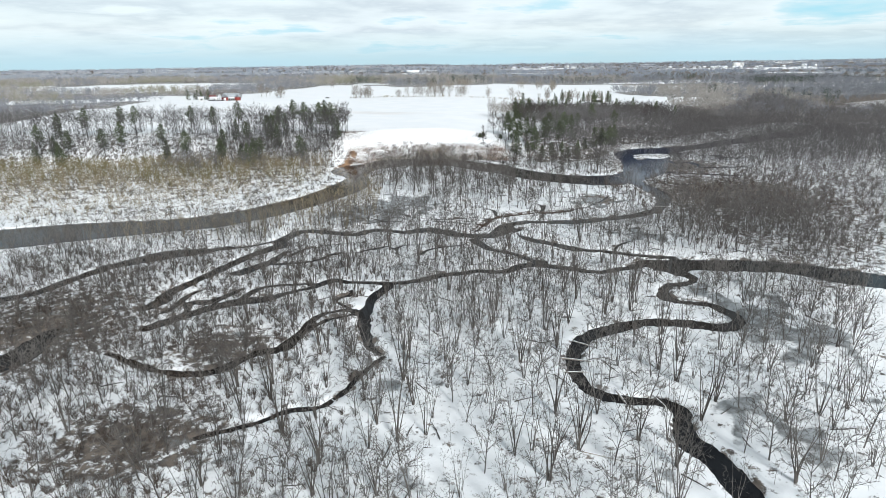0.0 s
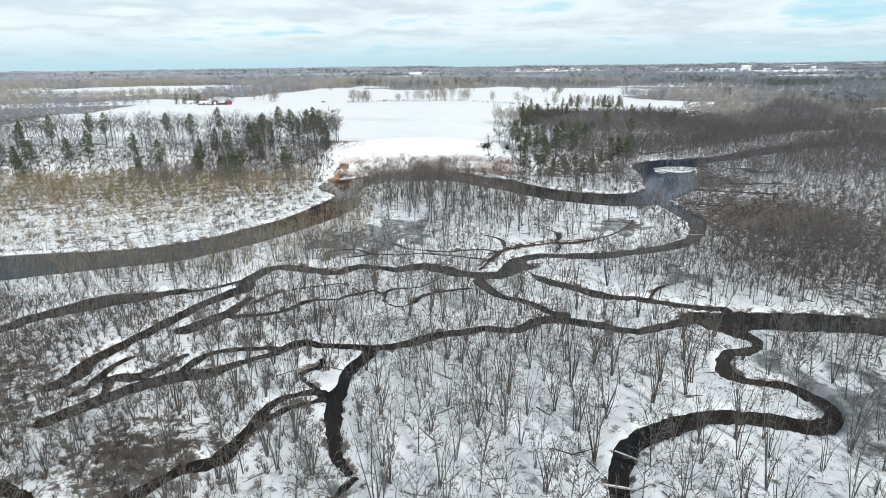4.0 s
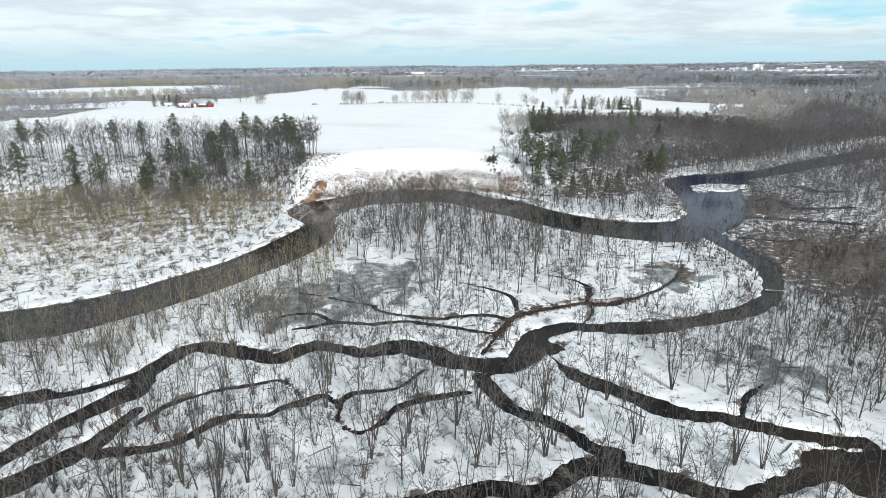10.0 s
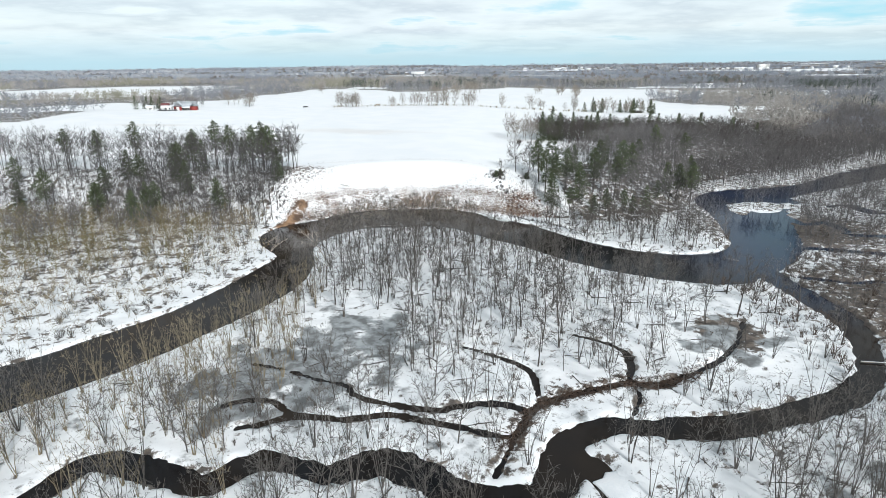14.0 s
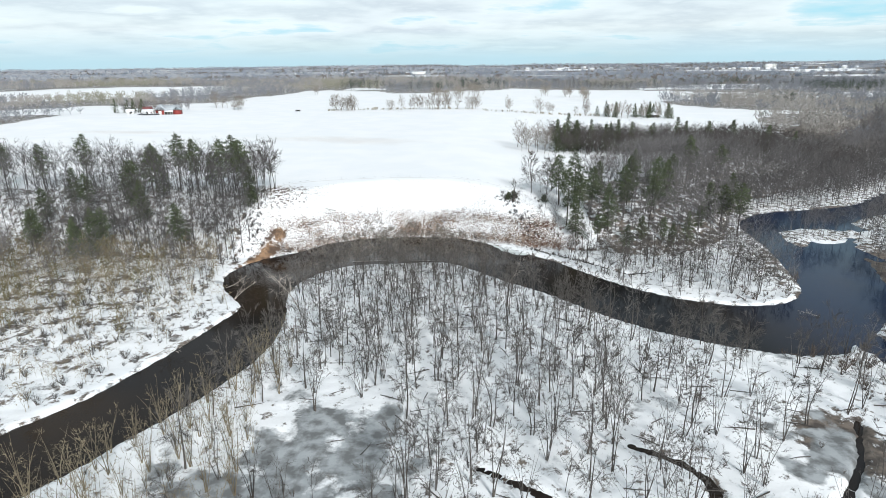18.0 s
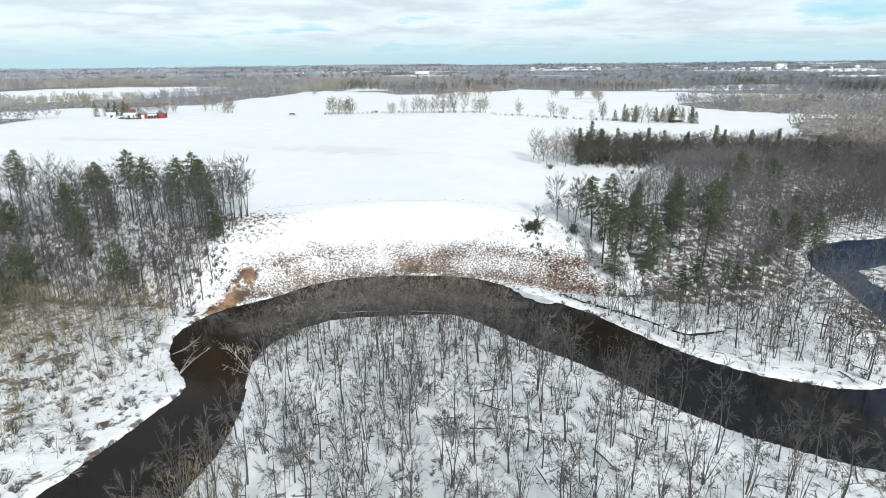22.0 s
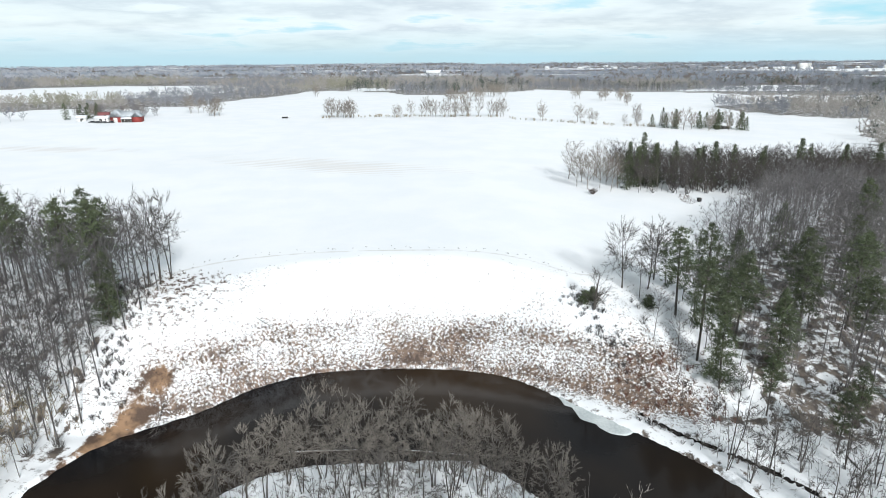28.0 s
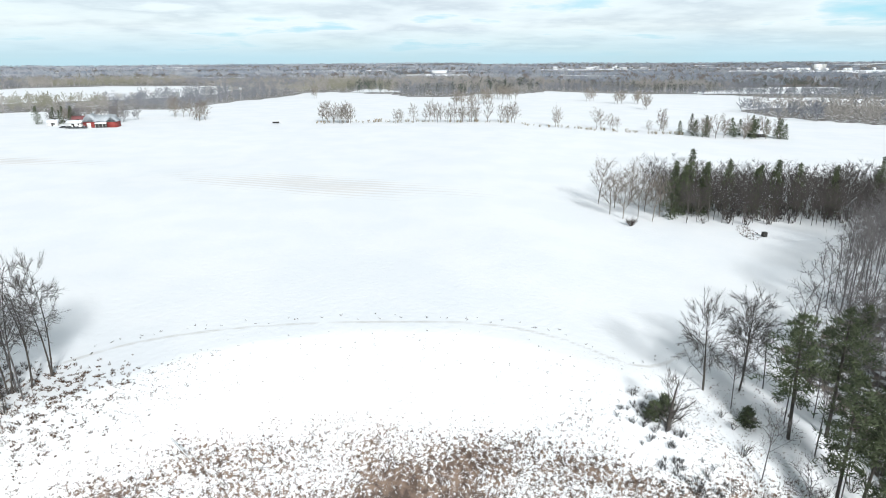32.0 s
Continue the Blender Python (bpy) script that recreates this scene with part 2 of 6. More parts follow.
    comb.operation = "MULTIPLY_ADD"
    comb.inputs[1].default_value = -0.42
    nt.links.new(wave.outputs["Fac"], comb.inputs[0])
    nt.links.new(noise_of(0.03, 8, 0.65), comb.inputs[2])
    shifted = N("ShaderNodeMath")
    shifted.operation, shifted.inputs[1].default_value = "ADD", 0.42
    nt.links.new(comb.outputs[0], shifted.inputs[0])
    half = N("ShaderNodeMath")
    half.operation, half.inputs[1].default_value = "MULTIPLY", 0.38
    nt.links.new(mask("stubble", shifted.outputs[0], -0.05, 0.25), half.inputs[0])
    c = over(c, (0.58, 0.52, 0.46), half.outputs[0])
    c = over(c, (0.58, 0.56, 0.53), mask("track", noise_of(0.3, 5), -0.05, 0.6, 1.0))
    nt.links.new(c, b.inputs["Base Color"])
    b.inputs["Roughness"].default_value = 0.75
    bp = N("ShaderNodeBump")
    bp.inputs["Strength"].default_value, bp.inputs["Distance"].default_value = 0.35, 0.4
    nt.links.new(noise_of(0.7, 6), bp.inputs["Height"])
    nt.links.new(bp.outputs[0], b.inputs["Normal"])
    return m


SNOW = snow_material()

RED_PAINT = material("red_barn_paint", (0.30, 0.05, 0.04), (0.20, 0.035, 0.03), 0.4, 0.7)
WHITE_PAINT = material("white_paint", (0.75, 0.75, 0.73), (0.62, 0.62, 0.60), 0.5, 0.6)
TIN_ROOF = material("snowy_tin_roof", (0.50, 0.53, 0.56), (0.26, 0.285, 0.30), 0.15, 0.45)
SNOW_ROOF = material("snowy_roof", (0.82, 0.83, 0.85), (0.72, 0.74, 0.77), 0.3, 0.8)
DARK_GLASS = material("dark_window", (0.04, 0.045, 0.05), (0.02, 0.022, 0.025), 1.0, 0.15)
DARK_BOARD = material("dark_board", (0.05, 0.045, 0.04), (0.025, 0.022, 0.02), 2.0, 0.8)
MAROON_ROOF = material("maroon_roof", (0.28, 0.10, 0.10), (0.18, 0.07, 0.07), 0.6, 0.8)
CAR_PAINT = material("dark_car_paint", (0.06, 0.065, 0.07), (0.04, 0.042, 0.045), 0.5, 0.35)
RUBBER = material("rubber", (0.03, 0.03, 0.03), (0.02, 0.02, 0.02), 3.0, 0.9)
RIVER_ICE = material("river_ice", (0.62, 0.65, 0.64), (0.42, 0.46, 0.46), 0.25, 0.35, bump=0.1)
SNOW_CAKE = material("snow_on_ice", (0.84, 0.845, 0.85), (0.76, 0.78, 0.80), 0.4, 0.8, bump=0.3)

# ---- the plan: river, creeks and heights ----
RIVER_NORTH = [(-330, 165), (-165, 235), (-103, 246), (-79, 258), (-68, 270), (-56, 285), (-47, 304), (-41, 322), (-39, 330), (-46, 341), (-50, 350),
               (-50, 359), (-44, 370), (-34, 377), (-25, 386), (-15, 392), (0, 394), (18, 393), (29, 388), (37, 380), (45, 372), (54, 362), (63, 348),
               (73, 336), (84, 328), (96, 324), (107, 325), (116, 332), (121, 344), (125, 358), (130, 378), (132, 395), (140, 411), (156, 422),
               (178, 426), (204, 434), (240, 460), (330, 512)]
RIVER_SOUTH = [(-330, 135), (-152, 205), (-100, 224), (-79, 230), (-69, 238), (-59, 247), (-49, 259), (-42, 270), (-33, 285), (-26, 302), (-25, 320),
               (-28, 338), (-26, 349), (-20, 357), (-12, 362), (2, 363.5), (17, 363.5), (26, 356), (34, 346), (45, 335), (55, 322), (64, 312),
               (73, 305), (82, 300), (92, 296), (104, 296), (110, 301), (121, 308), (138, 326), (149, 348), (160, 372), (180, 403), (211, 420),
               (240, 437), (330, 485)]
ISLAND = [(144, 392), (157, 396), (169, 391), (164, 383), (156, 379), (149, 380), (143, 373), (140, 379)]
# creeks: the middle line and the half width along it
CREEKS = {
    "loop": [(112.1, 309.5, 6), (113.8, 295.7, 3.9), (114.5, 281, 4.3), (114.1, 269.2, 3.7), (110.2, 257.8, 3), (104.3, 247.4, 2.6), (97, 239.7, 3.1), (86.6, 233.9, 3), (78.3, 231.2, 3.1), (69.9, 228.6, 3), (62.3, 227.3, 3.6), (55.2, 227.3, 3.3), (49.6, 227.7, 2.5), (45.9, 228.3, 2.4), (42.7, 228.5, 2.6), (39, 226.8, 2.8), (35.2, 224.3, 3), (32.5, 219.3, 3.5), (30.7, 215.2, 3.6)],
    "west": [(31.4, 216, 3.7), (28, 211, 2.7), (24.2, 210.4, 3.5), (20.1, 211, 2.9), (14.6, 212.8, 3.3), (11.3, 216.1, 3.3), (7.9, 217.9, 3.5), (4.8, 220.6, 3), (0.9, 219.6, 3.1), (-4.6, 217.5, 2.4), (-9, 219.2, 2), (-16.2, 221.6, 2.7), (-21.1, 218.2, 2.5), (-24.8, 216.1, 2.6), (-41.5, 222.6, 2.9), (-47, 217.9, 2.6), (-49.4, 211, 2.4), (-48.9, 204.2, 2.8), (-52.5, 198.5, 2.8), (-56.2, 194.2, 2.5), (-58.3, 189.3, 2.4), (-70.2, 161.7, 2.1), (-70.1, 155.5, 2.4), (-72.2, 150.8, 2.5)],
    "west_thin": [(-49.9, 212.3, 1.6), (-55.6, 206.7, 1.4), (-62.4, 202.8, 1.3), (-69.3, 201.7, 2.5), (-73, 200.9, 2.1), (-83.3, 200.3, 2.5), (-90.1, 196.4, 2.6), (-94.9, 190.1, 2.6), (-99.6, 185.7, 2.6)],
    "west_arm": [(-45.3, 196.4, 1.5), (-46.7, 191.2, 1.6), (-47.8, 186.2, 2.1), (-51.8, 180.9, 2.6), (-55.1, 176.4, 2.8)],
    "west_cut": [(-62.6, 161.9, 1.1), (-64.9, 157.8, 1.1), (-65.4, 151.4, 1.1), (-66.8, 147, 1.4)],
    "bow": [(17.1, 199.9, 0.9), (13.6, 199.2, 1), (7.2, 197.3, 1.1), (2.7, 194.6, 0.7), (0.7, 190.5, 0.6), (-2.6, 187.6, 0.7), (-5.5, 189.1, 0.5), (-7.5, 192.7, 0.5), (-7.6, 196.5, 0.6), (-11.2, 200.3, 0.9), (-14.5, 197.8, 1.5), (-18.1, 196.4, 0.9), (-20.5, 193.9, 0.8), (-25.7, 193.8, 0.8), (-29, 192.7, 1.3), (-31.5, 189.2, 1.1), (-34.5, 185.9, 1.1), (-40, 184.4, 1.1), (-45.2, 183.8, 1.6)],
    "bow_b": [(-7.7, 196.9, 0.6), (-5.5, 200.6, 0.8), (2.7, 202.1, 0.6), (8.3, 209.3, 0.4)],
    "bow_c": [(-14.4, 198.8, 0.5), (-20.2, 206.3, 0.5), (-25.7, 205, 0.7), (-31.7, 203.4, 0.8), (-35.1, 201.6, 0.7), (-38.9, 199.2, 0.8), (-41.5, 196.2, 0.8), (-43.3, 192, 0.8)],
    "north": [(29.4, 233.6, 0.8), (27.1, 235.5, 1), (22.9, 236.9, 1.1), (17, 236.2, 1), (12, 234.9, 1.1), (5.4, 237, 1), (1.1, 238.4, 0.8), (-3.4, 241.3, 0.7), (-5.5, 244.9, 0.7), (-11.2, 247.2, 0.6), (-19.3, 252, 0.5), (-26.5, 254.7, 0.6)],
    "north_b": [(24.2, 226.2, 0.8), (20.5, 227.5, 0.8), (15.8, 229.8, 0.8), (9.7, 231.9, 1), (3.9, 234, 1), (-2.5, 233, 1.1), (-7.5, 233.2, 1), (-14.2, 234.4, 1.2), (-17.8, 232.4, 1), (-23.1, 231, 0.9)],
    "north_c": [(-14.2, 234.4, 0.5), (-18.2, 239.1, 0.8), (-23.2, 240.3, 1.1), (-27.4, 238.6, 1)],
    "inner": [(21.3, 215.6, 0.5), (24.1, 221.8, 0.55), (27.9, 230.2, 0.72), (32.1, 235.7, 0.88), (36.4, 238.3, 0.99), (41, 240, 0.99), (46.4, 241.7, 0.83), (51.2, 243, 0.94), (56.2, 241.8, 1.32), (61.3, 243.6, 0.99), (67.3, 247, 0.66), (74.2, 251.8, 0.66), (81.8, 259.6, 0.5), (88.9, 270.6, 0.5)],
    "inner_b": [(32.4, 237.6, 0.6), (32.7, 247.2, 0.6), (30.2, 251.8, 0.8), (25.9, 255.6, 0.8), (19.6, 260.3, 0.6)],
    "spur": [(51.4, 242.5, 0.6), (55, 253.4, 0.9), (52.5, 260.2, 0.7), (45.6, 265.3, 0.7)],
    "inner_c": [(52.3, 241.4, 0.6), (51.3, 236.6, 0.5), (47.9, 230.5, 0.4)],
    "east": [(34, 221.5, 2.4), (37, 218.5, 2.2), (38.7, 211.8, 2.1), (39.3, 206.2, 2.2), (42.2, 202.5, 2.6), (45.6, 199.5, 2.3), (50.3, 194.8, 2.4), (52.5, 192.4, 2.6), (56.8, 190, 2.1), (61.7, 189.2, 2.2), (65.1, 187.1, 1.9), (70.2, 184.3, 1.9), (74.8, 182.5, 1.8), (78.8, 181, 1.9), (82.5, 180.1, 2.1)],
    "pool": [(72.6, 175.2, 3.9), (76.8, 173.6, 5.4), (85.6, 173.7, 5.7), (96.2, 171.5, 5.8), (104.1, 170, 6), (112.1, 168.6, 6.2), (122.9, 160.6, 7.3), (133.1, 154.2, 7.1), (146.5, 144.5, 6.8)],
    "middle": [(74.8, 174.5, 2.3), (67.9, 173.1, 1.9), (59.3, 170, 1.9), (53.6, 168.6, 1.7), (47.7, 171.9, 2.1), (42.2, 174.5, 2.3), (37.2, 176.6, 2.3), (32.6, 176.4, 2.3), (28.4, 173.2, 1.8), (24.5, 170.9, 1.9), (18.5, 172.5, 1.7), (12.2, 170.6, 1.9), (5.5, 169.1, 2), (0.5, 165.9, 1.9), (-6, 163.9, 1.7), (-14.2, 164.7, 1.5), (-20.9, 166, 1.4), (-26.2, 167.4, 1.7), (-30.4, 162.4, 1.5), (-37.1, 158.4, 1.4), (-40.1, 155.9, 1.5), (-42.7, 153.7, 2.2), (-48.5, 153.1, 3), (-54.2, 149.9, 2.2), (-59.9, 144.9, 2.2), (-63.1, 141.3, 2.4), (-66.7, 137.8, 2.2)],
    "middle_b": [(-26.7, 165, 1), (-35.4, 165, 1), (-41.7, 164.5, 1.1), (-45.8, 162.6, 1.3), (-47.8, 158.4, 1.4), (-48.6, 153.5, 1.3)],
    "middle_c": [(-50.8, 162.5, 1.1), (-56.2, 153.7, 1.8), (-62, 153.3, 1.3), (-61, 147.1, 0.8), (-63.5, 142.3, 1.1)],
    "link": [(19.9, 205.6, 1.9), (22.5, 198.6, 1.7), (25, 193.4, 1.6), (29.6, 190.2, 1.5), (33.8, 186, 1.3), (36, 181.6, 1.6), (39.6, 179.4, 2)],
    "south_a": [(-8.6, 161.9, 1.6), (-12.6, 153.7, 1.4), (-13.4, 148.3, 1.4), (-14.1, 143.2, 1.7), (-14.1, 138.1, 1.6), (-13.4, 133.6, 1.3), (-11.8, 124.3, 1.1), (-9.2, 119.7, 0.8)],
    "south_thin": [(-8.1, 118.6, 0.7), (-10.9, 114.4, 0.7), (-13.3, 109.2, 0.7), (-16, 103.5, 0.7), (-19.3, 99.3, 0.8), (-25.2, 98.4, 0.8), (-28.9, 95.3, 0.8), (-34.2, 93, 0.7), (-39.5, 90.9, 0.7)],
    "south_b": [(-15.8, 142.9, 1.5), (-18.3, 145, 1.2), (-23.4, 143.6, 1.1), (-26.5, 140.6, 1.1), (-28.2, 134, 1.1), (-31.3, 124.5, 1.8), (-37.1, 121.9, 1.3), (-41.1, 116.7, 1.6), (-45.9, 113.4, 1.4), (-54.2, 114.9, 1), (-60.5, 118, 1), (-70.5, 124.6, 0.9)],
    "south_d": [(-15.7, 142.6, 1.1), (-20.5, 140.3, 0.9), (-24, 138.5, 1), (-27, 133.9, 0.9)],
    "south_c": [(-19.6, 160.8, 0.5), (-19.3, 155.4, 0.8), (-22.3, 153.7, 0.8), (-22.4, 151.1, 0.5), (-19.4, 147.3, 0.6), (-17.9, 145, 0.6)],
    "meander": [(75.4, 169.8, 3.4), (78.1, 166, 2.8), (80.3, 162.3, 1.7), (78.9, 158.9, 1), (74.4, 156.8, 1.8), (70.9, 156.4, 1.5), (67.7, 152.3, 1.5), (66.2, 148, 2), (67.3, 145.3, 1.9), (70.9, 143.3, 1.6), (75.6, 141.8, 1.7), (77.4, 138.5, 2), (78.8, 132.2, 1.6), (73.5, 128, 2.1), (67.8, 129.7, 2.4), (63.3, 131.3, 2.4), (55.4, 131.9, 2.3), (46.3, 129, 2.2), (38.3, 124.9, 2.1), (34.2, 118.7, 1.7), (32.1, 111.8, 1.6), (32, 104.9, 1.7), (34, 100.7, 1.7), (38.7, 98, 1.4), (45.3, 96.8, 1.5), (47.2, 93.4, 1.6), (45.5, 88.7, 2), (44.9, 84.1, 2.4), (47.1, 80, 2.3), (47.7, 73.3, 2.4), (47.7, 68.7, 2.5)],
    "backwater": [(48.9, 376.4, 0.3), (53.1, 370.7, 0.54), (57.9, 366.4, 0.48), (64.8, 359.5, 0.48), (69.2, 353.9, 0.48), (72.6, 349.8, 0.54), (79.5, 350.6, 0.48), (85.3, 352.8, 0.24)],
    "rill": [(65.5, 188.9, 0.4), (69.6, 195.4, 0.6), (76.2, 200.5, 0.4)],
    "west_low": [(-89.3, 136.2, 2.5), (-89.8, 130.2, 3), (-89.8, 122, 4.5), (-95.5, 119.8, 4.7)],
    "far_west": [(-67.2, 202.7, 2.8), (-83.5, 194.6, 3), (-96.6, 186.9, 3.1), (-104.3, 174.5, 2.5), (-109.4, 163.4, 2.5), (-115.8, 158.8, 2.6), (-121.6, 154.1, 2.5)],
    "marsh_a": [(135, 328.8, 2.5), (143.7, 327, 2.2), (152.5, 323.7, 2.2), (162.3, 320, 2.5), (174.3, 314.9, 2.5)],
    "marsh_b": [(156.4, 368.5, 2), (158.9, 357.3, 1.8), (169.3, 360.4, 1.6), (166.1, 343.4, 1.8), (177.3, 339.9, 2.4), (193.9, 341.6, 2.4)],
    "marsh_c": [(122, 299.8, 1.5), (127.9, 297.4, 1.5), (132.4, 294.8, 1.3), (141.4, 295.7, 1.2)],
    "marsh_d": [(175.8, 403.3, 2.2), (179.5, 385.4, 1.6), (196.7, 387.5, 1.6), (197.6, 371.5, 1.6), (211.2, 373.6, 2)],
}


def smooth_line(pts, k=4):
    """A Catmull-Rom line through the points."""
    p = np.array(pts, float)
    q = np.vstack([2 * p[0] - p[1], p, 2 * p[-1] - p[-2]])
    out = []
    for i in range(len(p) - 1):
        for s in np.arange(k) / k:
            a, b, c, d = q[i:i + 4]
            out.append(0.5 * (2 * b + (c - a) * s + (2 * a - 5 * b + 4 * c - d) * s * s + (3 * b - a - 3 * c + d) * s ** 3))
    return np.array(out + [p[-1]])


def line_distance(x, y, pts, reach=1e9):
    """Distance of the places x, y from a line; places further off than reach get reach."""
    best = np.full(x.shape, float(min(reach, 1e6)))
    for (ax, ay), (bx, by) in zip(pts[:-1], pts[1:]):
        near = np.nonzero((x > min(ax, bx) - reach) & (x < max(ax, bx) + reach) & (y > min(ay, by) - reach) & (y < max(ay, by) + reach))[0]
        if len(near) == 0:
            continue
        dx, dy = bx - ax, by - ay
        px, py = x[near] - ax, y[near] - ay
        s = np.clip((px * dx + py * dy) / (dx * dx + dy * dy + 1e-9), 0, 1)
        best[near] = np.minimum(best[near], np.hypot(px - s * dx, py - s * dy))
    return best


def creek_distance(x, y, pts, ragged, reach):
    """Distance of the places x, y from the banks of a creek whose width changes along its line: below nought on the water."""
    best = np.full(x.shape, float(reach))
    for (ax, ay, aw), (bx, by, bw) in zip(pts[:-1], pts[1:]):
        r = reach + max(aw, bw)
        near = np.nonzero((x > min(ax, bx) - r) & (x < max(ax, bx) + r) & (y > min(ay, by) - r) & (y < max(ay, by) + r))[0]
        if len(near) == 0:
            continue
        dx, dy = bx - ax, by - ay
        px, py = x[near] - ax, y[near] - ay
        t = np.clip((px * dx + py * dy) / (dx * dx + dy * dy + 1e-9), 0, 1)
        best[near] = np.minimum(best[near], np.hypot(px - t * dx, py - t * dy) - (aw + (bw - aw) * t) * ragged[near])
    return best


def inside(x, y, poly):
    hit = np.zeros(x.shape, bool)
    for (ax, ay), (bx, by) in zip(poly, np.roll(poly, -1, 0)):
        if ay != by:
            hit ^= ((ay > y) != (by > y)) & (x < (bx - ax) * (y - ay) / (by - ay) + ax)
    return hit


def wobble(x, y, size, seed=0):
    """Cheap smooth noise, about -1 to 1, from a few crossed waves."""
    r = np.random.RandomState(seed)
    out = np.zeros(np.shape(x))
    for i in range(7):
        a, f, ph = r.uniform(0, 6.28), r.uniform(0.6, 2.2) / size, r.uniform(0, 6.28)
        out = out + np.sin((x * np.cos(a) + y * np.sin(a)) * f * 6.28 + ph + 1.3 * np.sin((x * np.sin(a) - y * np.cos(a)) * f * 4 + ph * 2))
    return out / 3.6


NORTH, SOUTH = smooth_line(RIVER_NORTH), smooth_line(RIVER_SOUTH)
RIVER = np.vstack([NORTH, SOUTH[::-1]])
ISLE = smooth_line(ISLAND + ISLAND[:1], 3)
CREEK_LINES = {k: smooth_line(p, 3) for k, p in CREEKS.items()}
# foot and crest of the bluff north of the river: x, y of the foot, y of the crest, height of the crest
BLUFF = np.array([(-5000, 385, 420, 15), (-300, 385, 420, 16), (-160, 384, 415, 17), (-110, 380, 408, 17), (-70, 374, 400, 17), (-52, 371, 397, 17), (-44, 372, 396, 17), (-38, 376, 398, 17), (-29, 382, 409, 17),
                  (-18, 391, 415, 17), (-7, 393, 418, 17), (4, 395, 419, 17), (16, 394, 418, 17), (27, 390, 415, 16.5), (38, 384, 409, 15.5), (50, 377, 408, 14),
                  (64, 374, 417, 13), (93, 366, 437, 12), (118, 384, 450, 12), (150, 440, 494, 12), (200, 470, 540, 12), (300, 560, 640, 11), (500, 640, 800, 10), (5000, 900, 1300, 10)], float)


def water_edge(x, y):
    """Distance from the nearest water's edge: below nought on the water."""
    d = np.minimum(line_distance(x, y, NORTH, 12.0), line_distance(x, y, SOUTH, 12.0))
    s = np.where(inside(x, y, RIVER), -d, d)
    di = line_distance(x, y, ISLE, 12.0)
    s = np.maximum(s, np.where(inside(x, y, ISLE), di, -di))
    ragged = 1.0 + 0.10 * wobble(x, y, 20, 15) + 0.09 * wobble(x, y, 7, 16)
    for pts in CREEK_LINES.values():
        s = np.minimum(s, creek_distance(x, y, pts, ragged, 9.0))
    return s


def height(x, y):
    """The ground's height at the places x, y (arrays)."""
    x, y = np.asarray(x, float), np.asarray(y, float)
    foot, crest, top = (np.interp(x, BLUFF[:, 0], BLUFF[:, i]) for i in (1, 2, 3))
    u = np.clip((y - foot) / (crest - foot), 0, 1)
    bluff = top * (0.55 * np.clip(u * 1.9, 0, 1) ** 0.85 + 0.45 * u * u * (3 - 2 * u))
    # the fields behind rise a little and dip; far land is shaped to fit the camera's horizon
    back = np.clip(y - crest, 0, None)
    field = np.clip(back / 300, 0, 1) * (18.5 - top) * np.clip((250 - x) / 200, 0, 1)
    field += 1.0 * np.clip((-x - 100) / 120, 0, 1) * np.clip(back / 250, 0, 1)
    field += 0.5 * wobble(x, y, 180, 3) * np.clip(back / 60, 0, 1)
    dist = np.hypot(x, y)
    field += np.clip((dist - 1500) / 3000, 0, 1) ** 1.1 * np.interp(x / np.maximum(y, 1), [-0.75, 0, 0.75], [-9, 6, 15]) + np.clip((dist - 1300) / 1500, 0, 1) * 4 * wobble(x, y, 1300, 5)
    flood = 0.22 * wobble(x, y, 22, 1) + 0.10 * wobble(x, y, 6, 2)
    s = water_edge(x, y) + 0.22 * wobble(x, y, 9, 4) + 0.2 * wobble(x, y, 3.2, 6)
    bank = np.clip(s * 0.95, -0.9, 0.5)
    low = np.where(s < 6, np.minimum(bank - 0.5 + np.clip(s - 0.7, 0, 1) * flood, 9), flood)
    low = np.where(s < 6, low, flood)
    return np.where(u > 0, np.where(s < 0.7, bank - 0.5, np.maximum(low, 0) * (1 - np.clip(u * 4, 0, 1)) + bluff * np.clip((s - 0.3) / 2, 0, 1)), low) + field * (y > crest)


def bluff_u(x, y):
    """How far up the bluff a place lies: 0 at its foot, 1 at its crest."""
    foot, crest = np.interp(x, BLUFF[:, 0], BLUFF[:, 1]), np.interp(x, BLUFF[:, 0], BLUFF[:, 2])
    return (y - foot) / (crest - foot)


def zone(x, y, cx, cy, rx, ry, turn=0.0):
    """1 in the middle of an oval, falling to 0 at its rim and below outside."""
    c, s = math.cos(radians(turn)), math.sin(radians(turn))
    dx, dy = x - cx, y - cy
    return 1 - np.hypot((dx * c + dy * s) / rx, (-dx * s + dy * c) / ry)


def mesh_from(name, verts, faces, material=None, smooth=False):
    """faces: an array of triangles or of quads."""
    me = bpy.data.meshes.new(name)
    verts, faces = np.asarray(verts, np.float32), np.asarray(faces, np.int32)
    n, k = faces.shape
    me.vertices.add(len(verts))
    me.vertices.foreach_set("co", verts.ravel())
    me.loops.add(n * k)
    me.loops.foreach_set("vertex_index", faces.ravel())
    me.polygons.add(n)
    me.polygons.foreach_set("loop_start", np.arange(n, dtype=np.int32) * k)
    me.polygons.foreach_set("loop_total", np.full(n, k, np.int32))
    if smooth:
        me.polygons.foreach_set("use_smooth", np.ones(n, bool))
    me.update(calc_edges=True)
    if material:
        me.materials.append(material)
    return me


